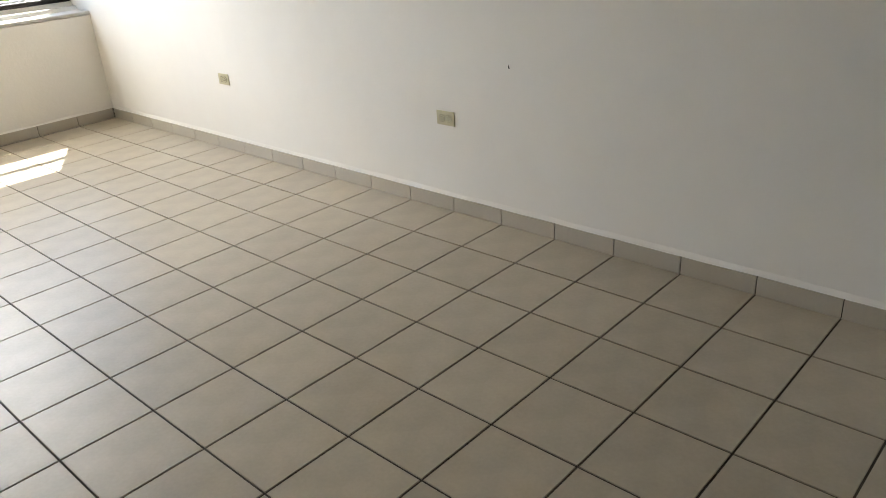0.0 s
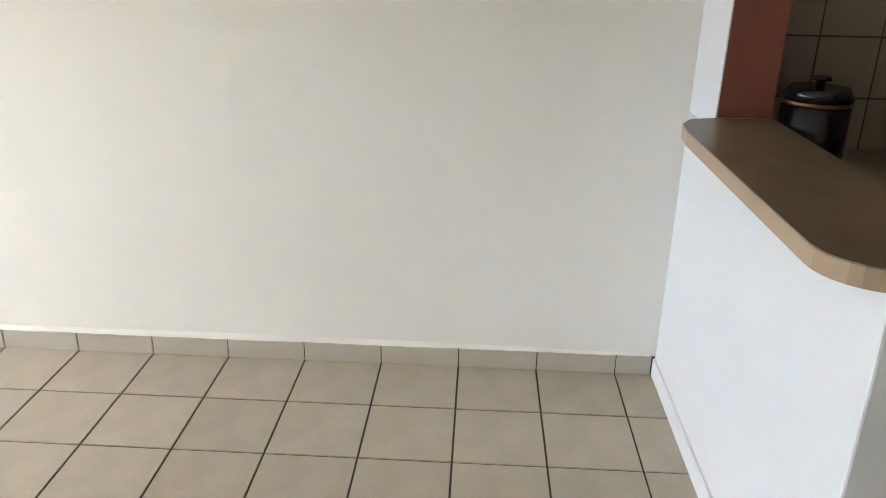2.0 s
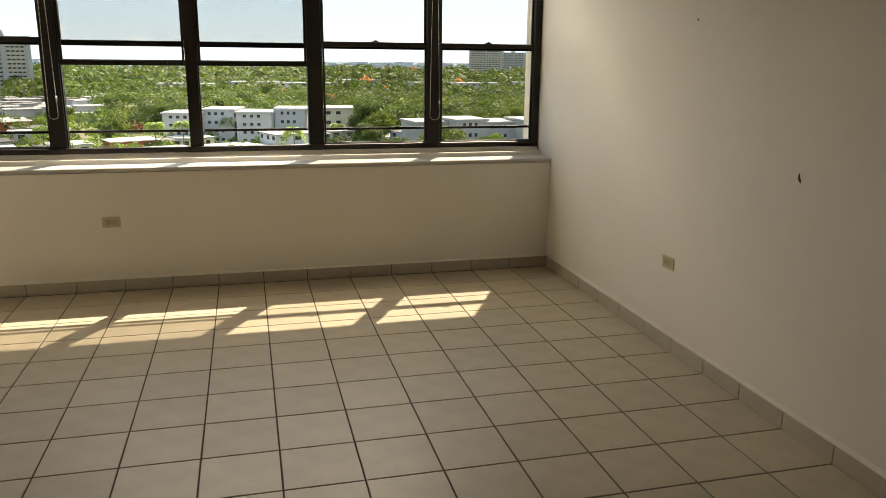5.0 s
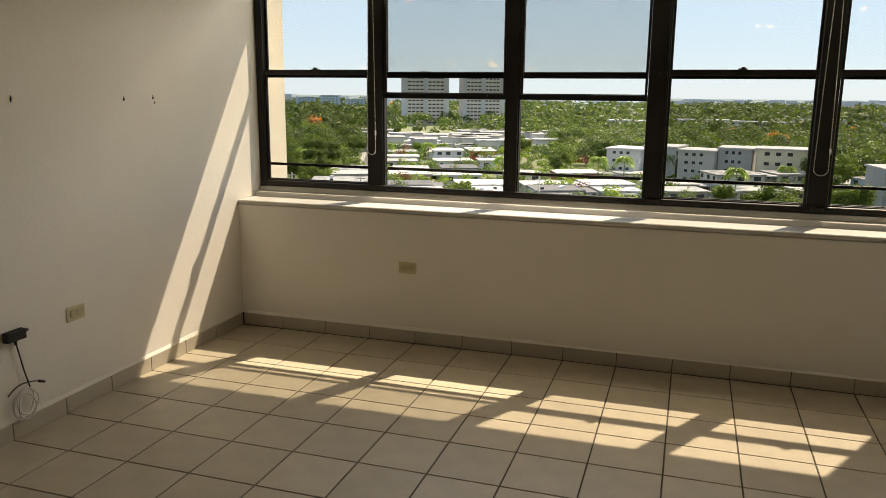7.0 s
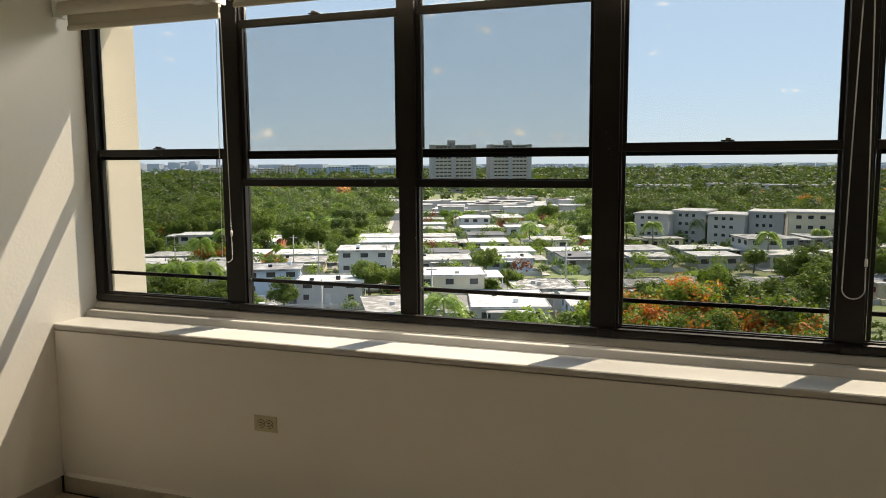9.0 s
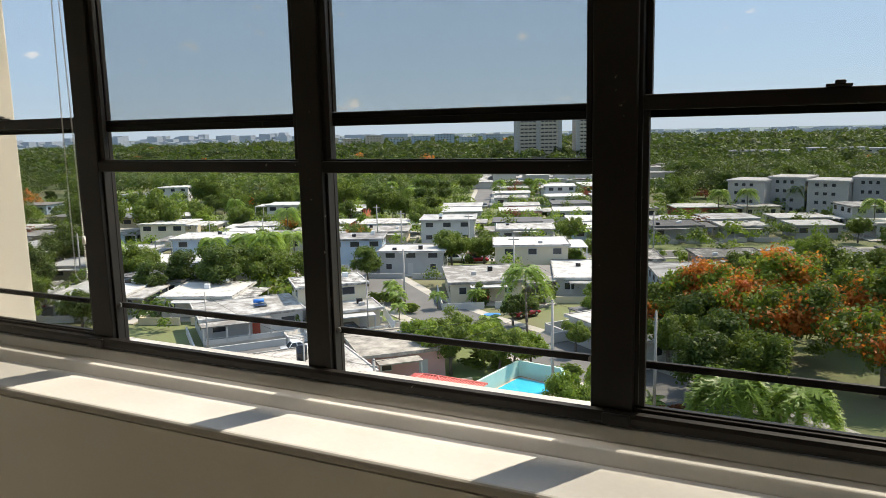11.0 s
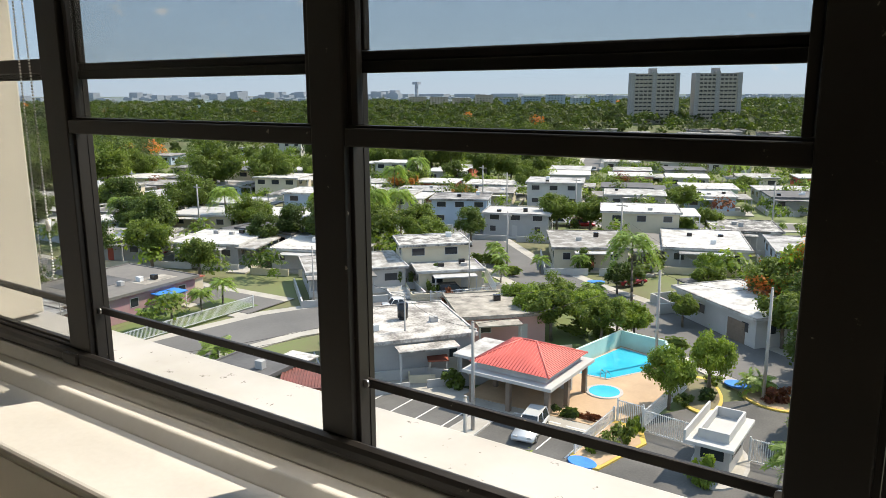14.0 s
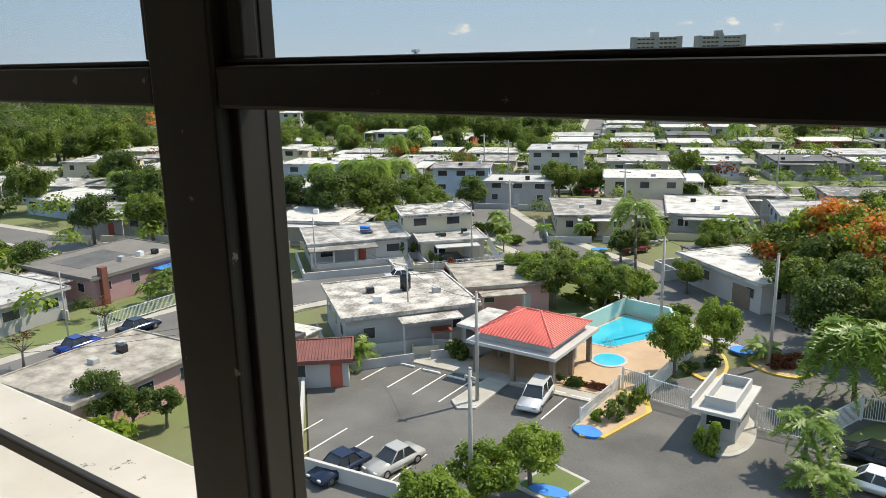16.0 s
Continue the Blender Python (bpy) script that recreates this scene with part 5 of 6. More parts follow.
def crown_points(rng, clumps, leaves, rx, rz, zc, spread):
    """Leaves on the outsides of many rounded boughs that together make an uneven crown."""
    nl = max(7, clumps // 5)
    d = rng.normal(size=(nl, 3))
    d /= np.linalg.norm(d, axis=1)[:, None]
    d[:, 2] = np.where(d[:, 2] < 0, d[:, 2] * 0.6, d[:, 2])
    half = np.array([rx, rx, rz])
    c = d * (0.40 + 0.45 * rng.random(nl))[:, None] * half
    lr = (0.14 + 0.17 * rng.random(nl)) * (rx + rz) / 2
    pick = rng.choice(nl, clumps * leaves, p=lr ** 2 / (lr ** 2).sum())
    u = rng.normal(size=(clumps * leaves, 3)) + np.array([0, 0, 0.35])
    u /= np.linalg.norm(u, axis=1)[:, None]
    p = c[pick] + u * (lr[pick] * (0.45 + 0.75 * rng.random(len(pick))))[:, None] + rng.normal(size=u.shape) * spread * 0.38
    nrm = u + rng.normal(size=p.shape) * 0.5 + np.array([0, 0, 0.3])
    nrm /= np.linalg.norm(nrm, axis=1)[:, None]
    p[:, 2] += zc
    return p, nrm


def trunk_bm(rng, h, zc, rx, r):
    bm = tube_bm((0, 0, -0.1), (0.05 * h, 0.02 * h, h), r, r * 0.6, 8)
    for i in range(6):
        a = i * 1.05 + rng.random()
        l = rx * (0.5 + 0.3 * rng.random())
        add_tube(bm, (0.05 * h, 0.02 * h, h * 0.92), (l * math.cos(a), l * math.sin(a), zc + rx * 0.25 * rng.random()), r * 0.5, r * 0.12, 6)
    return bm


TREES = []
spec = [(2.6, 2.2, 3.5, 150, 44, LEAF, 0.15), (3.2, 2.5, 3.7, 170, 46, LEAF_LIGHT, 0.15), (3.8, 3.2, 4.6, 200, 46, LEAF, 0.17), (3.4, 3.8, 4.9, 190, 46, LEAF_DARK, 0.17), (5.0, 3.5, 4.9, 280, 48, LEAF, 0.19), (2.2, 1.9, 2.8, 100, 40, LEAF_DARK, 0.14)]
for i, (rx, rz, zc, cl, lv, mt, ls) in enumerate(spec):
    rng = np.random.default_rng(20 + i)
    p, nn = crown_points(rng, cl, lv, rx, rz, zc, rx * 0.115)
    cm = quads("crown", p, nn, ls * (0.6 + 0.8 * rng.random(len(p))), [mt], rng)
    tm = to_mesh("trunk", trunk_bm(rng, zc * 0.75, zc, rx, 0.10 + rx * 0.045), BARK)
    TREES.append((tm, cm, rx))


def tree(kind, x, y, s=1.0, label="leafy green tree with a broad uneven crown", z=G + 0.1, sz=None):
    ob = thing("tree", label, "tree", Matrix.Translation((x, y, z)) @ Matrix.Rotation((x * 3.7 + y * 1.3) % 6.28, 4, "Z") @ Matrix.Diagonal((s, s, sz or s, 1)), "trees")
    for nm, me in (("trunk", TREES[kind][0]), ("crown", TREES[kind][1])):
        o = new(nm, me)
        o.parent = ob
    return ob


def bush(x, y, s, label, mat, seed=1, z=G + 0.2):
    rng = np.random.default_rng(seed)
    p, nn = crown_points(rng, 26, 36, 1.0, 0.75, 0.45, 0.22)
    p[:, 2] = np.abs(p[:, 2])
    ob = thing("bush", label, "bush", Matrix.Translation((x, y, z)) @ Matrix.Diagonal((*s, 1)), "bushes")
    o = new("foliage", quads("foliage", p, nn, 0.11 * (0.6 + 0.8 * rng.random(len(p))), [mat], rng))
    o.parent = ob
    return ob


# orange-flowering trees
FLAMB = []
for i in range(2):
    rng = np.random.default_rng(70 + i)
    p, nn = crown_points(rng, 170, 60, 6.0, 3.2, 5.4, 0.75)
    keep = rng.random(len(p)) < 0.9
    p, nn = p[keep], nn[keep]
    patch = np.sin(p[:, 0] * 1.1 + i) + np.cos(p[:, 1] * 1.3 + 2 * i) + np.sin(p[:, 2] * 1.5) + 0.55 * rng.normal(size=len(p))
    fl = (patch + 0.7 * rng.normal(size=len(p)) > (0.15 if i == 0 else 1.0)) & (p[:, 2] > 3.6)
    FLAMB.append((to_mesh("trunk", trunk_bm(rng, 4.2, 5.4, 6.0, 0.4), BARK), quads("crown", p[~fl], nn[~fl], 0.22 * (0.6 + 0.8 * rng.random((~fl).sum())), [LEAF_LIGHT if i == 0 else LEAF], rng),
                  quads("blossom", p[fl], nn[fl], 0.24 * (0.6 + 0.8 * rng.random(fl.sum())), [FLOWER], rng)))


def flame_tree(kind, x, y, s, label, sz=None):
    ob = thing("flame_tree", label, "tree", Matrix.Translation((x, y, G + 0.1)) @ Matrix.Rotation(x * 0.7, 4, "Z") @ Matrix.Diagonal((s, s, sz or s, 1)), "flame trees")
    for nm, me in zip(("trunk", "crown", "blossom"), FLAMB[kind]):
        o = new(nm, me)
        o.parent = ob
        if nm == "blossom":
            tagged(o, "orange-red flowers")
    return ob


# palms
def palm_parts(seed, h, n, L, droop, width):
    rng = np.random.default_rng(seed)
    bm = bmesh.new()
    prev = Vector((0, 0, -0.1))
    for i in range(6):
        k = (i + 1) / 6
        cur = Vector((0.25 * math.sin(k * 2) * h * 0.12, 0.1 * k * k, h * k))
        add_tube(bm, prev, cur, 0.17 - 0.012 * i, 0.158 - 0.012 * i, 8)
        prev = cur
    top = np.array(prev)
    cs, ns, ss = [], [], []
    for f in range(n):
        a = f * 2.399 + rng.random() * 0.4
        up = 0.9 - 1.1 * (f / n)
        dirh = np.array([math.cos(a), math.sin(a), 0])
        side = np.array([-math.sin(a), math.cos(a), 0])
        for j in range(52):
            s = (j + 1) / 52
            q = top + dirh * L * s * (0.75 + 0.25 * (1 - abs(up))) + np.array([0, 0, L * (up * s - droop * s * s)])
            wl = width * (0.35 + math.sin(math.pi * min(1, s * 0.95)) * 0.8)
            for sg in (-1, 1):
                cs.append(q + side * sg * wl * 0.5 - np.array([0, 0, wl * 0.22]))
                ns.append(np.array([0, 0, 1.0]) + side * sg * 0.5 + rng.normal(size=3) * 0.12)
                ss.append(wl * 0.62)
    cs, ns, ss = np.array(cs), np.array(ns), np.array(ss)
    ns /= np.linalg.norm(ns, axis=1)[:, None]
    return bm, cs, ns, ss


def leaflet_mesh(cs, ns, ss, seed):
    rng = np.random.default_rng(seed)
    return quads("fronds", cs, ns, ss, [PALM_LEAF], rng, aspect=0.14)


PALMS = []
for i, (h, n, L, dr, wd) in enumerate(((7.8, 22, 3.7, 1.0, 0.8), (3.6, 16, 2.4, 0.7, 0.7), (5.5, 26, 3.6, 1.15, 1.15), (1.2, 16, 1.9, 0.5, 0.6))):
    bm, cs, ns, ss = palm_parts(90 + i, h, n, L, dr, wd)
    PALMS.append((to_mesh("trunk", bm, BARK), leaflet_mesh(cs, ns, ss, 95 + i)))


def palm(kind, x, y, s=1.0, label="green palm tree with feathery arching fronds"):
    ob = thing("palm_tree", label, "palm tree", Matrix.Translation((x, y, G + 0.1)) @ Matrix.Rotation((x * 1.7 + y) % 6.28, 4, "Z") @ Matrix.Diagonal((s, s, s, 1)), "palm trees")
    for nm, me in zip(("trunk", "fronds"), PALMS[kind]):
        o = new(nm, me)
        o.parent = ob
    return ob


# near the lot and the pool
tree(1, -22.3, 41.6, 0.74, "leafy green tree on the parking lot island")
tree(1, -23.3, 38.0, 0.76, "leafy green tree beside the parking stalls")
tree(1, -24.3, 33.6, 0.78, "leafy green tree beside the parking stalls")
tree(1, -20.3, 63.4, 0.72, "round green tree beside the pool fence", sz=0.95)
tree(1, -18.4, 68.6, 0.74, "round green tree beside the pool fence", sz=1.0)
palm(2, -6.9, 64.3, 1.15, "tall palm tree with drooping fronds behind the gate")
palm(2, -2.2, 66.0, 1.0, "tall palm tree with drooping fronds behind the gate")
palm(1, -8.4, 52.6, 1.0, "bushy green palm beside the parked cars")
palm(3, -7.0, 50.6, 1.2, "bushy green palm beside the parked cars")
palm(3, -14.8, 70.8, 1.0, "yellow-green palm on the planted island")
palm(3, -45.2, 50.9, 1.3, "bushy palm beside the lot wall")
palm(0, -35.0, 93.4, 1.06, "tall coconut palm before the white house")
for x, y, k, s in ((33, 228, 3, 1.75), (36, 222, 2, 1.5), (78, 226, 2, 1.6), (86, 230, 4, 1.35), (95, 226, 1, 1.9), (70, 176, 1, 1.2), (28, 190, 3, 1.2)):
    tree(k, x, y, s, "tall leafy green tree among the apartment blocks")
tree(5, -36.6, 97.6, 0.9, "small dark tree beside the coconut palm")
tree(0, -26.4, 86.6, 0.75, "small tree at the yard wall of the garage house")
flame_tree(0, -13.2, 97.4, 1.1, "broad flame tree full of orange-red flowers")
flame_tree(0, -6.0, 110.0, 1.2, "broad flame tree full of orange-red flowers", 1.1)
flame_tree(0, -9.4, 92.5, 0.85, "flame tree with flowers over dark leaves beside the street", 1.0)
flame_tree(1, -17.0, 95.5, 0.85, "broad dark green tree with some orange flowers")
flame_tree(1, -4.0, 92.0, 1.1, "broad dark green tree with some orange flowers")
flame_tree(1, 4.0, 101.0, 1.2, "broad dark green tree with some orange flowers")
flame_tree(1, 5.0, 84.0, 1.1, "broad dark green tree with some orange flowers")
flame_tree(1, -121, 158, 0.8, "flame tree full of orange-red flowers among houses")
flame_tree(1, -98, 152, 0.6, "flame tree full of orange-red flowers among houses")
flame_tree(0, -250, 165, 0.9, "flame tree full of orange-red flowers at the wood's edge")
flame_tree(0, 30, 330, 1.3, "flame tree full of orange-red flowers in the wood")
for x, y, k, s in ((-39.5, 75.5, 1, 0.95), (-34.6, 78, 1, 0.9), (-31.5, 75.2, 2, 0.72), (-36.8, 74.2, 0, 1.05), (-29.2, 78.6, 1, 0.75), (-40.5, 82, 4, 0.62), (-36.5, 80.5, 0, 0.9), (-43.5, 78.5, 1, 0.8), (-31.8, 80.5, 1, 0.7), (-10.5, 74, 3, 0.95), (-9.0, 80, 3, 1.05), (-6.5, 76, 2, 1.0), (-13.5, 84.5, 2, 0.85), (-110, 66, 3, 1.0), (-129, 90, 4, 0.95), (-127, 84, 3, 1.0), (-144, 75, 2, 1.2), (-112, 99, 4, 0.9), (-87, 93, 3, 1.15), (-96, 116, 4, 1.0), (-77, 104, 2, 1.05), (-104, 72, 2, 1.0), (-120, 72, 5, 1.1), (-136, 104, 4, 1.15), (-148, 96, 3, 1.2), (-71, 112, 3, 0.9), (-91, 97, 3, 1.1), (-96, 94, 3, 1.0), (-84, 101, 4, 0.95), (-88, 104, 2, 1.0), (-92, 102, 3, 1.0),
                   (-114, 80, 3, 1.25), (-52.4, 31.5, 3, 0.62), (-50.6, 32.6, 5, 0.8), (-49.2, 34.4, 5, 0.7), (-15.5, 85, 0, 1.1), (-18.5, 96, 2, 1.0), (-13.5, 90, 3, 1.0), (-27, 99, 0, 0.9), (-38, 96, 5, 0.9), (-60, 86, 5, 0.7),
                   (-30, 110, 1, 0.7), (-64, 131, 2, 1.0), (-60, 137, 4, 0.8), (-41, 134, 1, 0.8), (-10, 118, 2, 1.1), (0, 122, 4, 1.1), (8, 116, 3, 1.1), (12, 130, 2, 1.2), (-160, 130, 4, 1.7), (-150, 140, 4, 1.5), (-2, 150, 1, 1.2), (14, 160, 4, 1.1), (30, 170, 2, 1.2), (44, 180, 4, 1.3), (60, 190, 1, 1.3)):
    tree(k, x, y, s)
for x, y, k, s in ((-78, 64, 1, 0.8), (-77, 60, 1, 0.75), (-77.5, 56, 1, 0.8), (-76.5, 52, 1, 0.6), (-96, 110, 0, 1.0), (-101, 107, 0, 0.95), (-87.5, 105, 0, 1.15), (-87, 113, 0, 1.05), (-120, 100, 0, 1.0), (-130, 84, 0, 0.9), (-54, 93, 1, 0.6), (-57, 98, 1, 0.7), (-52, 101, 1, 0.65), (-60, 102, 1, 0.7), (-63, 106, 1, 0.65), (-47, 104, 1, 0.7), (-38, 88, 1, 0.8), (-20, 230, 0, 1.0), (10, 205, 0, 1.0), (-62, 50, 3, 1.1), (-8, 245, 0, 1.0), (24, 226, 0, 0.9), (-100, 60, 3, 1.0), (-27, 226, 0, 1.0)):
    palm(k, x, y, s)
for x, y in ((-70.0, 34.5), (-72.6, 44.2)):
    rng = np.random.default_rng(int(-x))
    ob = thing("bare_tree", "small pruned bare street tree", "tree", pose(x, y, G + 0.1), "bare street trees")
    part("trunk", trunk_bm(rng, 1.8, 2.6, 2.2, 0.15), BARK, ob)
    p, nn = crown_points(rng, 14, 12, 1.2, 0.8, 3.0, 0.25)
    o = new("crown", quads("crown", p, nn, 0.09 + 0 * p[:, 0], [RED_LEAF], rng)); o.parent = ob
for i, (x, y, s, mt, lab) in enumerate(((-26.5, 56.8, (1.6, 0.6, 0.9), LEAF_DARK, "dark clipped shrub by the pavilion"), (-37.5, 56.6, (1.3, 1.5, 1.6), LEAF, "green shrub by the lot wall"), (-21.4, 53.5, (0.9, 2.2, 1.5), LEAF, "green shrub in the island bed"), (-14.4, 51.9, (1.3, 1.1, 1.9), LEAF_LIGHT, "light green shrub before the guard house"),
                                     (-13.4, 69.2, (1.3, 1.0, 1.1), RED_LEAF, "red-brown shrub on the island"), (-12.0, 70.3, (1.3, 1.0, 1.2), RED_LEAF, "red-brown shrub on the island"), (-33.5, 76.8, (4.5, 1.1, 1.6), LEAF, "long green hedge behind the pool"), (-26.0, 77.2, (4.0, 1.0, 1.6), LEAF, "long green hedge behind the pool"),
                                     (-54.6, 80.5, (1.3, 1.0, 1.6), RED_LEAF, "red-leaved shrub at the street corner"), (-63.6, 83.2, (1.4, 1.4, 2.6), LEAF_DARK, "dark round shrub beside the cream house"), (-58.0, 82.2, (1.3, 1.0, 1.6), LEAF, "green shrub before the cream house"), (-47.0, 105.5, (2.0, 1.6, 2.6), LEAF_DARK, "dark round hedge before the house"),
                                     (-55.5, 97.5, (3.0, 1.2, 1.6), LEAF, "green hedge along the street"), (-62, 102.5, (3.0, 1.2, 1.6), LEAF, "green hedge along the street"), (-50, 29.5, (3, 2, 2.2), LEAF_LIGHT, "overgrown green shrub by the house"), (-47.5, 38.5, (1.6, 3, 1.6), LEAF_LIGHT, "overgrown green shrub by the house"), (-18.2, 66.5, (1.4, 1.4, 1.0), LEAF_DARK, "green shrub on the island"), (-22.2, 51.8, (0.7, 0.8, 1.1), LEAF_LIGHT, "light green shrub in the island bed"), (-20.9, 55.4, (0.9, 1.2, 1.5), LEAF, "green shrub in the island bed"), (-20.6, 57.0, (0.7, 0.7, 1.2), LEAF_LIGHT, "light green shrub in the island bed"), (-19.6, 64.6, (1.0, 1.3, 0.9), LEAF, "low green shrub under the tree"), (-18.8, 70.4, (1.0, 1.2, 0.9), LEAF_LIGHT, "low green shrub on the island"), (-55.8, 44, (1.2, 2.6, 1.5), LEAF, "green shrub along the fence"), (-56.6, 38, (1.0, 2.6, 1.7), LEAF_LIGHT, "overgrown green shrub by the house"), (-24.6, 57.0, (1.9, 0.5, 0.7), RED_LEAF, "low red-green hedge by the pavilion"))):
    bush(x, y, s, lab, mt, 200 + i)

grove = random.Random(63)
for x0, x1, y0, y1, n in ((-200, -108, 178, 246, 30), (-230, -186, 92, 145, 22), (-170, -160, 62, 80, 5)):
    for i in range(n):
        x, y = grove.uniform(x0, x1), grove.uniform(y0, y1)
        if near_road(x, y, 3):
            continue
        tree(grove.choice((2, 3, 4, 4, 3)), x, y, grove.uniform(1.0, 1.55), "tall broad tree in a dense green grove")
scat = random.Random(31)
placed = 0
for i in range(1500):
    az, dd = radians(scat.uniform(-76, 27)), math.sqrt(scat.uniform(90 ** 2, 345 ** 2))
    x, y = -2 + dd * math.sin(az), 3 + dd * math.cos(az)
    wood = (math.degrees(az) < -55 and dd > 190) or (math.degrees(az) > -12 and dd > 270) or (math.degrees(az) > 6 and dd > 150)
    if near_road(x, y, 2.5) or not (free(x, y, 1.5) or wood and dd > 275) or (not wood and scat.random() < 0.25) or placed >= 230:
        continue
    if scat.random() < 0.16 and not wood:
        palm(scat.choice((0, 0, 1)), x, y, scat.uniform(0.8, 1.1))
    else:
        tree(scat.choice((0, 1, 2, 3, 4, 5)), x, y, scat.uniform(0.75, 1.15) * (1.25 if wood else 0.85))
    placed += 1

# greenery of the gardens between the houses: one mesh of small uneven crowns
rng = np.random.default_rng(41)
spots = []
for i in range(7500):
    a2, d2 = radians(scat.uniform(-76, 27)), math.sqrt(scat.uniform(85 ** 2, 345 ** 2))
    x, y = -2 + d2 * math.sin(a2), 3 + d2 * math.cos(a2)
    if near_road(x, y, 1.6) or not free(x, y, 0.4) or len(spots) >= 2300:
        continue
    spots.append((x, y, scat.uniform(0.9, 2.7), scat.uniform(0.6, 1.3)))
spots = np.array(spots)
M = 110
d = rng.normal(size=(len(spots), M, 3))
d /= np.linalg.norm(d, axis=2)[:, :, None]
d[:, :, 2] = np.abs(d[:, :, 2]) * 1.2 - 0.1
c = d * (0.5 + 0.55 * rng.random((len(spots), M)))[:, :, None] * spots[:, 2][:, None, None] * np.array([1, 1, 0.9]) + rng.normal(size=d.shape) * 0.12
c[:, :, 0] += spots[:, 0][:, None]
c[:, :, 1] += spots[:, 1][:, None]
c[:, :, 2] += (G + spots[:, 2] * spots[:, 3])[:, None]
nn = d + rng.normal(size=d.shape) * 0.45 + np.array([0, 0, 0.4])
nn /= np.linalg.norm(nn, axis=2)[:, :, None]
sz = np.repeat(0.12 + spots[:, 2] * 0.085, M) * (0.6 + 0.8 * rng.random(len(spots) * M))
idx = np.repeat(rng.choice([0, 0, 1, 1, 2], len(spots)), M)
idx[np.repeat(rng.random(len(spots)) < 0.02, M)] = 3
tagged(new("garden_greenery", quads("garden_greenery", c.reshape(-1, 3), nn.reshape(-1, 3), sz, [LEAF, LEAF_LIGHT, LEAF_DARK, RED_LEAF], rng, idx, aspect=0.7)), "green shrubs and small trees between the houses", "greenery", kind="stuff")

# far woods: many uneven crowns, with finer leaves on the nearer ones
rng = np.random.default_rng(77)
NW = 7200
az = np.radians(rng.uniform(-80, 36, NW))
dd = np.where(rng.random(NW) < 0.66, rng.uniform(262, 760, NW), rng.uniform(700, 1700, NW))
dd = np.where((np.degrees(az) < -57) & (rng.random(NW) < 0.22), rng.uniform(225, 330, NW), dd)
deg = np.degrees(az)
ok = dd > np.where((deg > -24) & (deg < -10), 425, np.where((deg > -43) & (deg < -26), 256, np.where(deg < -55, 275, np.where(deg > -12, 262, 338))))
ok &= ~((np.degrees(az) > -24) & (np.degrees(az) < -15) & (dd < 590) & (dd > 480))
az, dd = az[ok], dd[ok]
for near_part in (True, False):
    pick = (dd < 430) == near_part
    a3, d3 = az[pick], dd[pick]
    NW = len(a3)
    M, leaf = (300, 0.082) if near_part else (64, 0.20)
    tx, ty = -2 + d3 * np.sin(a3), 3 + d3 * np.cos(a3)
    tr = rng.uniform(3.2, 6.2, NW) * (1 + (d3 > 700) * 0.7)
    th = rng.uniform(4, 10.0, NW)
    d = rng.normal(size=(NW, M, 3))
    d /= np.linalg.norm(d, axis=2)[:, :, None]
    d[:, :, 2] = np.abs(d[:, :, 2]) * 1.15 - 0.15
    lump = 1 + 0.22 * np.sin(d[:, :, 0] * 5 + tx[:, None]) * np.sin(d[:, :, 1] * 5 + ty[:, None])
    rad = ((0.6 + 0.42 * rng.random((NW, M))) * lump)[:, :, None]
    c = d * rad * tr[:, None, None] * np.array([1, 1, 0.8])
    c[:, :, 0] += tx[:, None]
    c[:, :, 1] += ty[:, None]
    c[:, :, 2] += (G + th)[:, None] - 2
    nn = d + rng.normal(size=d.shape) * 0.45 + np.array([0, 0, 0.35])
    nn /= np.linalg.norm(nn, axis=2)[:, :, None]
    sz = np.repeat(tr * leaf, M) * (0.6 + 0.8 * rng.random(NW * M))
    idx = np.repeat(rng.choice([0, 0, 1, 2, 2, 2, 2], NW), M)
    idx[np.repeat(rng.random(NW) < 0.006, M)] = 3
    # the greyed leaf colour carries the haze over the woods
    wood_me = quads("far_woods", c.reshape(-1, 3), nn.reshape(-1, 3), sz, [LEAF_HAZY, LEAF, LEAF_DARK, FLOWER] if near_part else [LEAF_HAZY, LEAF_HAZY, LEAF_DARK, FLOWER], rng, idx, aspect=0.7)
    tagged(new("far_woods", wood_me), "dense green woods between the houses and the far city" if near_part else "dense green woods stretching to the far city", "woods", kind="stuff")


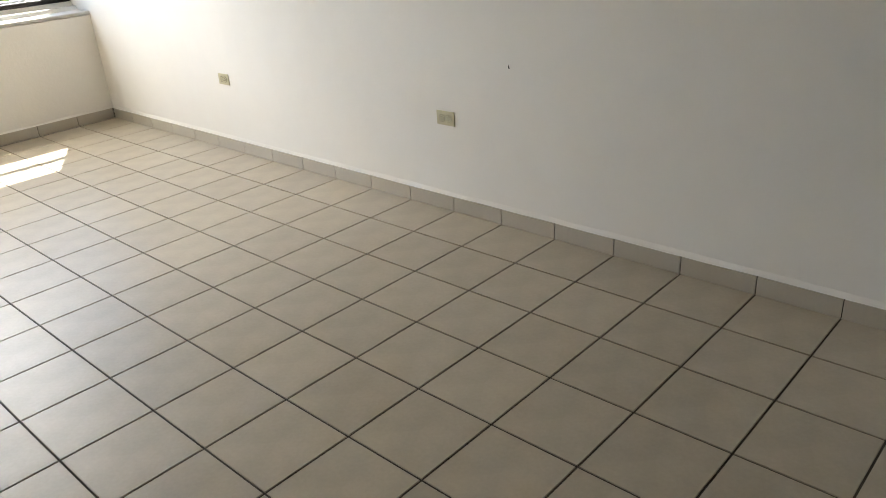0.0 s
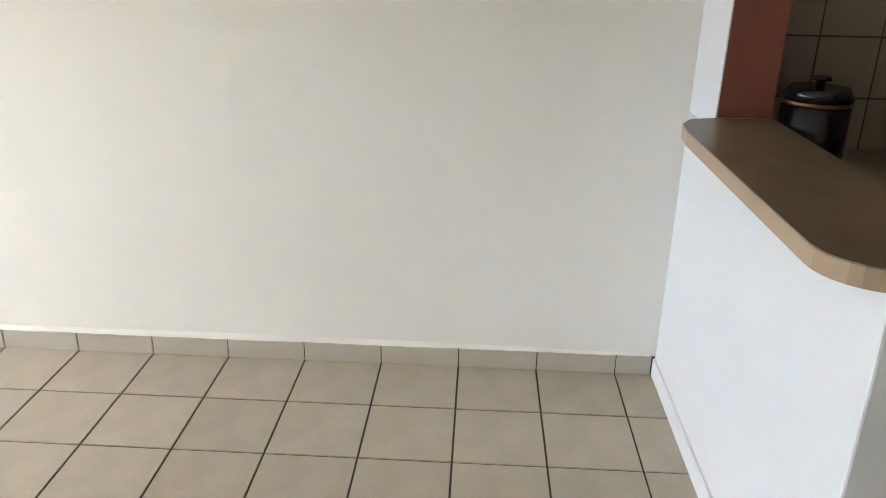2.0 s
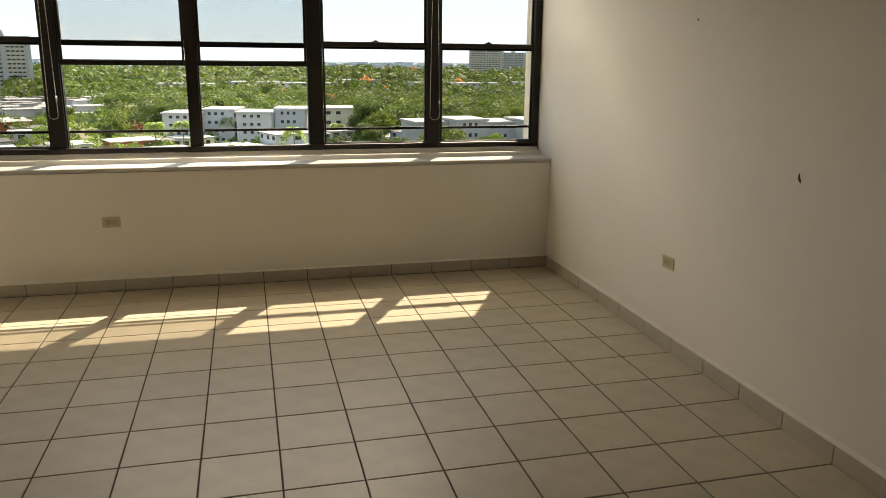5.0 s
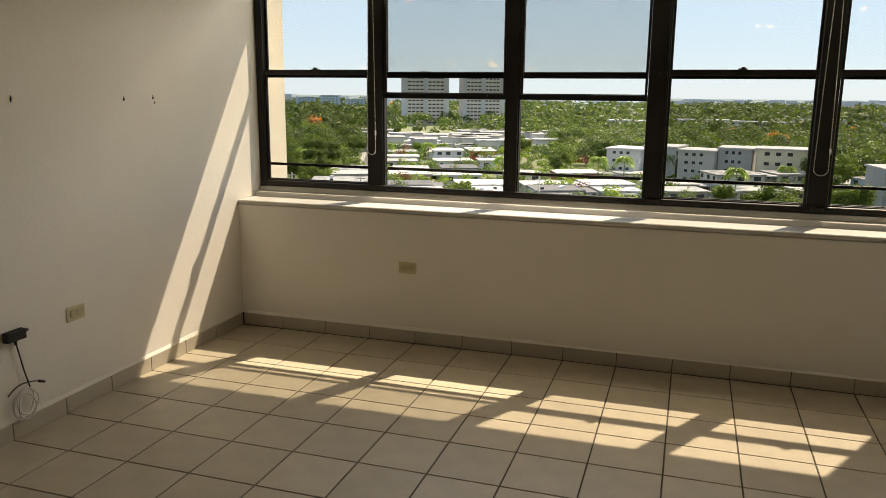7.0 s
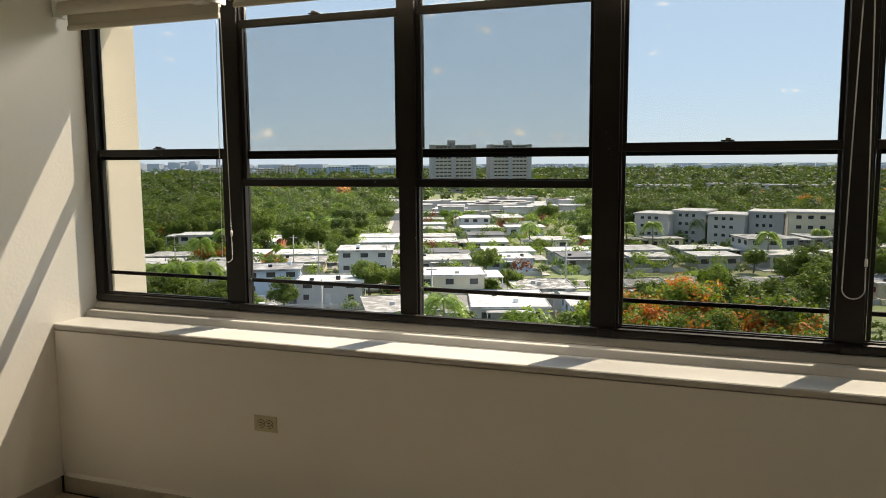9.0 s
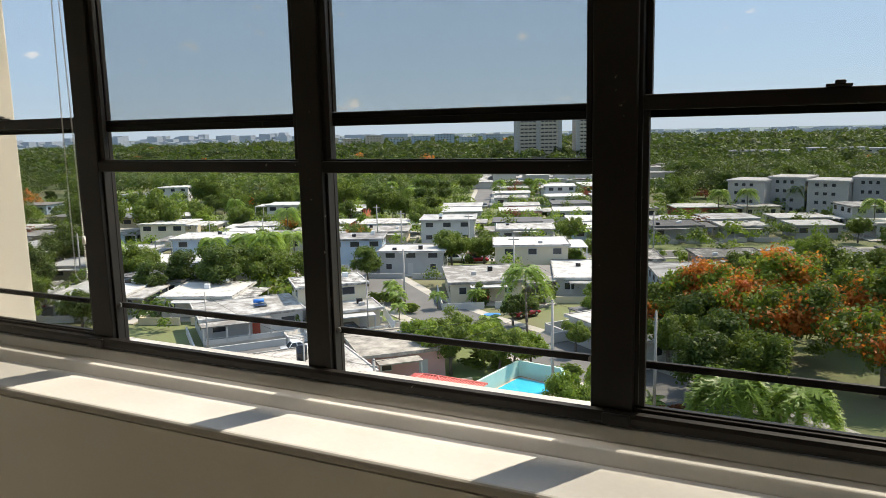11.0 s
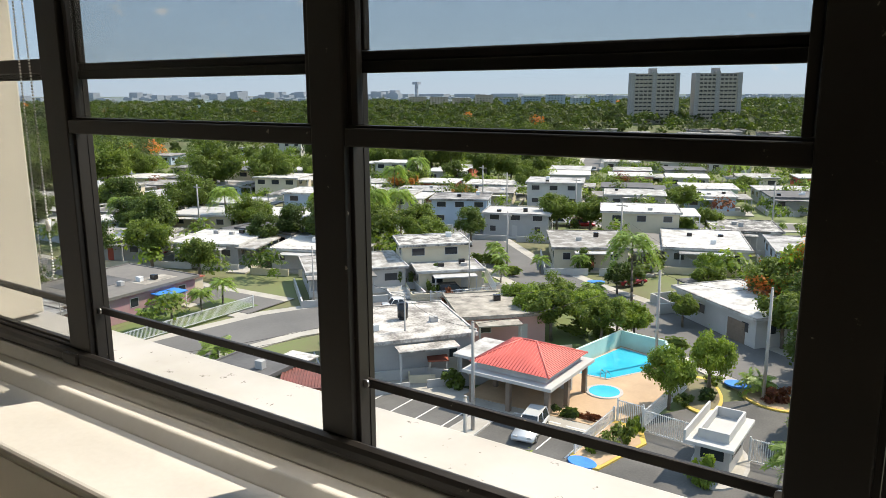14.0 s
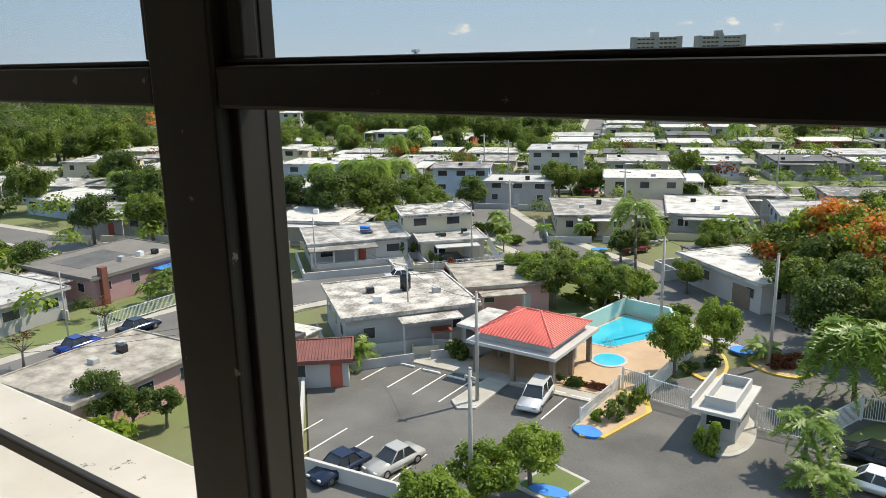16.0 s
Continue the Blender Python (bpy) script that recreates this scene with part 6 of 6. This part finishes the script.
# ---- cars ----
def car(x, y, rot, paint, label, L=4.4, W=1.75, H=1.45, suv=False, z=G + 0.175):
    """A parked car: body, cabin, glass, lamps and four wheels. Local x is forward."""
    ob = thing("car", label, "car", pose(x, y, z, 0, 0, rot), "parked cars")
    l, w = L / 2, W / 2
    bh = 0.92 if suv else 0.82
    bm = bmesh.new()
    prof = [(-l, 0.35), (-l, bh * 0.85), (-l + 0.15, bh), (l * 0.3, bh), (l - 0.25, bh * 0.82), (l, bh * 0.62), (l, 0.32), (l - 0.3, 0.22), (-l + 0.3, 0.22)]
    a = [bm.verts.new((px, -w, pz)) for px, pz in prof]
    b = [bm.verts.new((px, w, pz)) for px, pz in prof]
    bm.faces.new(a[::-1]); bm.faces.new(b)
    for i in range(len(prof)):
        j = (i + 1) % len(prof)
        bm.faces.new((a[i], a[j], b[j], b[i]))
    bmesh.ops.recalc_face_normals(bm, faces=bm.faces)
    bmesh.ops.bevel(bm, geom=bm.edges[:], offset=0.06, segments=2, affect="EDGES")
    for f in bm.faces:
        f.smooth = True
    part("body", bm, PAINT[paint], ob)
    rear = -l + 0.1 if suv else -l * 0.62
    lower = [(rear, bh - 0.02), (l * 0.42, bh - 0.02)]
    upper = [(rear + (0.25 if suv else 0.5), H - 0.06), (l * 0.42 - 0.75, H - 0.06)]
    def cab(inset, z1, grow, mat, nm, parent, lab=""):
        bm = bmesh.new()
        q = [(lower[0][0] - grow, -w + 0.08 - grow, bh - 0.03), (lower[1][0] + grow, -w + 0.08 - grow, bh - 0.03), (lower[1][0] + grow, w - 0.08 + grow, bh - 0.03), (lower[0][0] - grow, w - 0.08 + grow, bh - 0.03)]
        p = [(upper[0][0] - grow, -w + 0.26 - grow, z1), (upper[1][0] + grow, -w + 0.26 - grow, z1), (upper[1][0] + grow, w - 0.26 + grow, z1), (upper[0][0] - grow, w - 0.26 + grow, z1)]
        lo = [bm.verts.new(v) for v in q]
        hi = [bm.verts.new(v) for v in p]
        bm.faces.new(hi); bm.faces.new(lo[::-1])
        for i in range(4):
            bm.faces.new((lo[i], lo[(i + 1) % 4], hi[(i + 1) % 4], hi[i]))
        bmesh.ops.bevel(bm, geom=bm.edges[:], offset=0.04, segments=2, affect="EDGES")
        return part(nm, bm, mat, parent, lab)
    cabin = cab(0, H - 0.06, 0, DARKWIN, "glasshouse", ob, "dark window glass")
    bm = box_bm(upper[0][0] - 0.02, upper[1][0] + 0.05, -w + 0.24, w - 0.24, H - 0.075, H, bevel=0.03)
    part("roof", bm, PAINT[paint], ob)
    for sg in (-1, 1):
        yy0, yy1 = sg * (w - 0.085), sg * (w - 0.255)
        for xl, xu in ((lower[0][0] + 0.02, upper[0][0]), (lower[1][0] - 0.02, upper[1][0]), ((lower[0][0] + lower[1][0]) / 2, (upper[0][0] + upper[1][0]) / 2)):
            part("pillar", tube_bm((xl, yy0, bh - 0.02), (xu, yy1, H - 0.05), 0.045, 0.045, 6), PAINT[paint], ob)
    for sg in (-1, 1):
        part("headlight", box_bm(l - 0.16, l - 0.01, sg * (w - 0.32) - 0.16, sg * (w - 0.32) + 0.16, bh * 0.62, bh * 0.78, bevel=0.03), WHITEP, ob, "clear headlight")
        part("tail_light", box_bm(-l - 0.005, -l + 0.1, sg * (w - 0.25) - 0.14, sg * (w - 0.25) + 0.14, bh * 0.6, bh * 0.82, bevel=0.03), REDTILE, ob, "red tail light")
        for xx in (-l * 0.62, l * 0.62):
            wh = part("wheel", tube_bm((xx, sg * (w - 0.2), 0.31), (xx, sg * (w + 0.01), 0.31), 0.31, 0.31, 18), TYRE, ob)
            part("rim", tube_bm((xx, sg * (w + 0.005), 0.31), (xx, sg * (w + 0.02), 0.31), 0.19, 0.17, 14), STEEL, wh, "silver rim")
    return ob


car(-31.1, 38.9, -100, "silver", "silver sedan parked in a stall of the lot")
car(-33.6, 36.3, -98, "dark_blue", "dark blue car parked beside the low wall")
car(-27.6, 52.4, -80, "pale_silver", "pale silver SUV parked by the pavilion", 4.5, 1.8, 1.68, True)
car(-4.6, 52.6, 172, "white", "white car parked at the lot edge")
car(-4.9, 56.2, 172, "black", "black car parked at the lot edge")
car(-69.9, 39.8, 94, "blue", "bright blue car parked on the street")
car(-69.6, 46.0, 92, "dark_blue", "dark blue car parked on the street")
car(-55.6, 83.6, 48, "black", "dark SUV parked before the cream house", 4.5, 1.8, 1.7, True)
car(-57.6, 74.5, 50, "white", "pale car parked along the street")
car(-38.4, 101.8, 60, "red", "red car parked before the white house", 4.6, 1.8, 1.5)
car(-67.5, 139.5, 30, "pale_silver", "pale van parked at the houses", 4.8, 1.8, 1.8, True)
car(-63.0, 140.5, 28, "red", "red-brown van parked at the houses", 4.8, 1.8, 1.8, True)
car(-52.0, 144.0, 25, "white", "white pickup parked at the houses", 4.8, 1.8, 1.8, True)
car(-98.0, 215.0, 113, "black", "dark car parked on the far street")
car(-104.0, 240.0, 113, "silver", "silver car parked on the far street")
car(-112, 78, 10, "red", "red car parked at a house")


# ---- poles and wires ----
def pole(x, y, h, label="grey concrete utility pole", arm=0.0, r=0.16):
    ob = thing("utility_pole", label, "utility pole", pose(x, y, G), "utility poles")
    part("shaft", tube_bm((0, 0, 0), (0, 0, h), r, r * 0.72, 10), POLE, ob)
    if arm:
        part("cross_arm", box_bm(-arm, arm, -0.06, 0.06, h - 0.6, h - 0.45), POLE, ob)
    part("cap", tube_bm((0, 0, h - 0.02), (0, 0, h + 0.08), r * 0.8, r * 0.5, 10), POLE, ob)
    return ob


pole(-31.6, 50.2, 9.2, "grey concrete lamp pole on the lot island", 0.35)
pole(-23.9, 37.2, 9.4, "grey concrete lamp pole beside the trees", 0.35)
pole(-24.8, 73.0, 9.6)
pole(-14.0, 69.4, 10.2)
pole(-44.4, 58.3, 7.6, "thin dark wooden pole behind the lot", 0, 0.1)
pole(-68.2, 70.4, 7.6, "thin grey lamp pole at the pavement", 0, 0.1)
pole(-53.8, 84.5, 8.0, "thin dark pole at the street corner", 0, 0.1)
pole(-64.0, 139, 10, arm=0.9)
pole(-57, 100, 9, arm=0.7)
pole(-74.0, 41.0, 7.0, "thin pole before the garden fence", 0, 0.09)
for x, y in ((-92, 150), (-120, 205), (-100, 120), (-118, 92), (-30, 150), (-150, 100), (-44, 112), (-80, 140)):
    pole(x, y, 10, arm=0.9)
wires = [((-31.6, 50.2, 9.0), (-24.8, 73.0, 9.4)), ((-24.8, 73.0, 9.4), (-14.0, 69.4, 10.0)), ((-44.4, 58.3, 7.4), (-31.6, 50.2, 8.8)), ((-44.4, 58.3, 7.4), (-68.2, 70.4, 7.4)), ((-24.8, 73, 9.2), (-44.4, 58.3, 7.3)), ((-58, 27, 7.0), (-44.4, 47, 7.4)), ((-58.5, 27, 6.4), (-44.4, 47.4, 6.8)), ((-14, 69.4, 9.6), (-38, 100, 9.0))]
bm = bmesh.new()
for a, b in wires:
    a, b = Vector(a), Vector(b)
    prev = a
    for i in range(1, 9):
        k = i / 8
        cur = a.lerp(b, k) - Vector((0, 0, 2.4 * k * (1 - k)))
        add_tube(bm, prev + Vector((0, 0, G)), cur + Vector((0, 0, G)), 0.016, 0.016, 4)
        prev = cur
tagged(part("power_lines", bm, BLACK), "thin dark sagging power lines between poles", "power lines", kind="stuff")


# ---- a few small clouds low over the horizon ----
cm = bpy.data.materials.new("small_clouds")
cm.use_nodes = True
nt = cm.node_tree
nt.nodes.remove(nt.nodes["Principled BSDF"])
tc = nt.nodes.new("ShaderNodeTexCoord")
mp = nt.nodes.new("ShaderNodeMapping")
mp.inputs["Scale"].default_value = (0.0042, 0.0042, 0.0085)
nz = nt.nodes.new("ShaderNodeTexNoise")
nz.inputs["Scale"].default_value = 1.0
nz.inputs["Detail"].default_value = 7
nz.inputs["Roughness"].default_value = 0.55
mr = nt.nodes.new("ShaderNodeMapRange")
mr.inputs[1].default_value, mr.inputs[2].default_value = 0.65, 0.76
tp = nt.nodes.new("ShaderNodeBsdfTransparent")
em = nt.nodes.new("ShaderNodeEmission")
em.inputs[0].default_value = (1.0, 0.98, 0.95, 1)
em.inputs[1].default_value = 1.15
mx = nt.nodes.new("ShaderNodeMixShader")
nt.links.new(tc.outputs["Object"], mp.inputs[0])
nt.links.new(mp.outputs[0], nz.inputs["Vector"])
nt.links.new(nz.outputs[0], mr.inputs[0])
nt.links.new(mr.outputs[0], mx.inputs[0])
nt.links.new(tp.outputs[0], mx.inputs[1])
nt.links.new(em.outputs[0], mx.inputs[2])
nt.links.new(mx.outputs[0], nt.nodes["Material Output"].inputs[0])
bm = bmesh.new()
lo, hi = [], []
for a in range(-80, 81, 4):
    x, y = 4500 * math.sin(radians(a)), 4500 * math.cos(radians(a))
    lo.append(bm.verts.new((x, y, 70)))
    hi.append(bm.verts.new((x, y, 1500)))
for i in range(len(lo) - 1):
    bm.faces.new((lo[i], lo[i + 1], hi[i + 1], hi[i]))
structure("backdrop_clouds", bm, cm, "small white clouds in the blue sky", "backdrop")

# ---- floor tiles and tile base, piece by piece ----
def tile_mesh(name, w, d, h, mat):
    me = bpy.data.meshes.new(name)
    b = 0.0012
    x, y = w / 2, d / 2
    v = [(-x, -y, -0.006), (x, -y, -0.006), (x, y, -0.006), (-x, y, -0.006), (-x, -y, h - b), (x, -y, h - b), (x, y, h - b), (-x, y, h - b),
         (-x + b, -y + b, h), (x - b, -y + b, h), (x - b, y - b, h), (-x + b, y - b, h)]
    f = [(8, 9, 10, 11)]
    for i in range(4):
        j = (i + 1) % 4
        f += [(i, j, 4 + j, 4 + i), (4 + i, 4 + j, 8 + j, 8 + i)]
    me.from_pydata(v, [], f)
    me.materials.append(mat)
    return me


cache = {}
def place_tile(x0, x1, y0, y1):
    w, d = round(x1 - x0, 3), round(y1 - y0, 3)
    if w < 0.01 or d < 0.01:
        return
    if (w, d) not in cache:
        cache[(w, d)] = tile_mesh("floor_tile", w, d, 0.0, TILE)
    o = new("floor_tile", cache[(w, d)])
    o.location = ((x0 + x1) / 2, (y0 + y1) / 2, 0)
    o.parent = floor


for k in range(14):
    for n in range(-17, 11):
        x1, x0 = -k * T - GAP / 2, -(k + 1) * T + GAP / 2
        y0, y1 = n * T + GAP / 2, (n + 1) * T - GAP / 2
        x0, x1, y1, y0 = max(x0, XL + 0.002), min(x1, -0.002), min(y1, YW - 0.002), max(y0, YB)
        if x1 > -1.42 and y0 < YC:
            if y1 < YC - 0.165:
                continue
            y0 = YC + 0.002
        place_tile(x0, x1, y0, y1)

bcache = {}
def base_tile(x, y, length, along, parent):
    key = (round(length, 3), along)
    if key not in bcache:
        t = 0.009
        if along == "y":
            b = box_bm(-t / 2, t / 2, -length / 2, length / 2, 0, 0.078, bevel=0.0015)
        else:
            b = box_bm(-length / 2, length / 2, -t / 2, t / 2, 0, 0.078, bevel=0.0015)
        bcache[key] = to_mesh("base_tile", b, BASE)
    o = new("base_tile", bcache[key])
    o.location = (x, y, 0.0004)
    o.parent = parent


base_e = structure("baseboard_east", box_bm(-0.0058, -0.0008, YC + 0.002, YW, 0, 0.0765), GROUT, "beige ceramic tile base along the wall", "baseboard")
base_w = structure("baseboard_west", box_bm(XL + 0.0008, XL + 0.0058, YB + 0.002, YW, 0, 0.0765), GROUT, "beige ceramic tile base along the wall", "baseboard")
base_n = structure("baseboard_north", box_bm(XL + 0.01, -0.01, YW - 0.0058, YW - 0.0008, 0, 0.0765), GROUT, "beige ceramic tile base under the window", "baseboard")
base_c = structure("baseboard_counter", box_bm(-1.425, -0.012, YC + 0.0008, YC + 0.011, 0, 0.075, bevel=0.003), WALL_BLUE, "white painted base of the half wall", "baseboard")
for n in range(-11, 12):
    y0, y1 = max(n * T, YC + 0.013) + 0.0022, min((n + 1) * T, YW - 0.003) - 0.0022
    if y1 - y0 > 0.02:
        base_tile(-0.0075, (y0 + y1) / 2, y1 - y0, "y", base_e)
for n in range(-17, 12):
    y0, y1 = max(n * T, YB) + 0.0022, min((n + 1) * T, YW - 0.003) - 0.0022
    if y1 - y0 > 0.02:
        base_tile(XL + 0.0075, (y0 + y1) / 2, y1 - y0, "y", base_w)
for k in range(14):
    x1, x0 = min(-k * T, -0.013) - 0.0022, max(-(k + 1) * T, XL + 0.013) + 0.0022
    if x1 - x0 > 0.02:
        base_tile((x0 + x1) / 2, YW - 0.0075, x1 - x0, "x", base_n)


# uneven plaster fillet on top of the tile base
def fillet(a, b, out, seed, label):
    rnd = random.Random(seed)
    a, b, out = Vector(a), Vector(b), Vector(out)
    n = int((b - a).length / 0.06)
    bm = bmesh.new()
    rows3 = []
    h, w = 0.016, 0.007
    for i in range(n + 1):
        h = min(0.024, max(0.009, h + rnd.uniform(-0.003, 0.003)))
        w = min(0.0095, max(0.004, w + rnd.uniform(-0.002, 0.002)))
        p = a.lerp(b, i / n)
        rows3.append([bm.verts.new(p + q) for q in (Vector((0, 0, 0.0786)), out * w + Vector((0, 0, 0.0786)), out * w * 0.8 + Vector((0, 0, 0.0786 + h * 0.35)), out * 0.001 + Vector((0, 0, 0.0786 + h)))])
    for r, q in zip(rows3, rows3[1:]):
        for k in range(3):
            bm.faces.new((r[k], q[k], q[k + 1], r[k + 1]))
    bmesh.ops.recalc_face_normals(bm, faces=bm.faces)
    structure("trim", bm, WALL, label, "trim")


fillet((-0.0005, YC + 0.02, 0), (-0.0005, YW - 0.02, 0), (-1, 0, 0), 3, "uneven white plaster fillet over the tile base")
fillet((XL + 0.0005, YB + 0.02, 0), (XL + 0.0005, YW - 0.02, 0), (1, 0, 0), 4, "uneven white plaster fillet over the tile base")
fillet((XL + 0.02, YW - 0.0005, 0), (-0.02, YW - 0.0005, 0), (0, -1, 0), 5, "uneven white plaster fillet over the tile base")
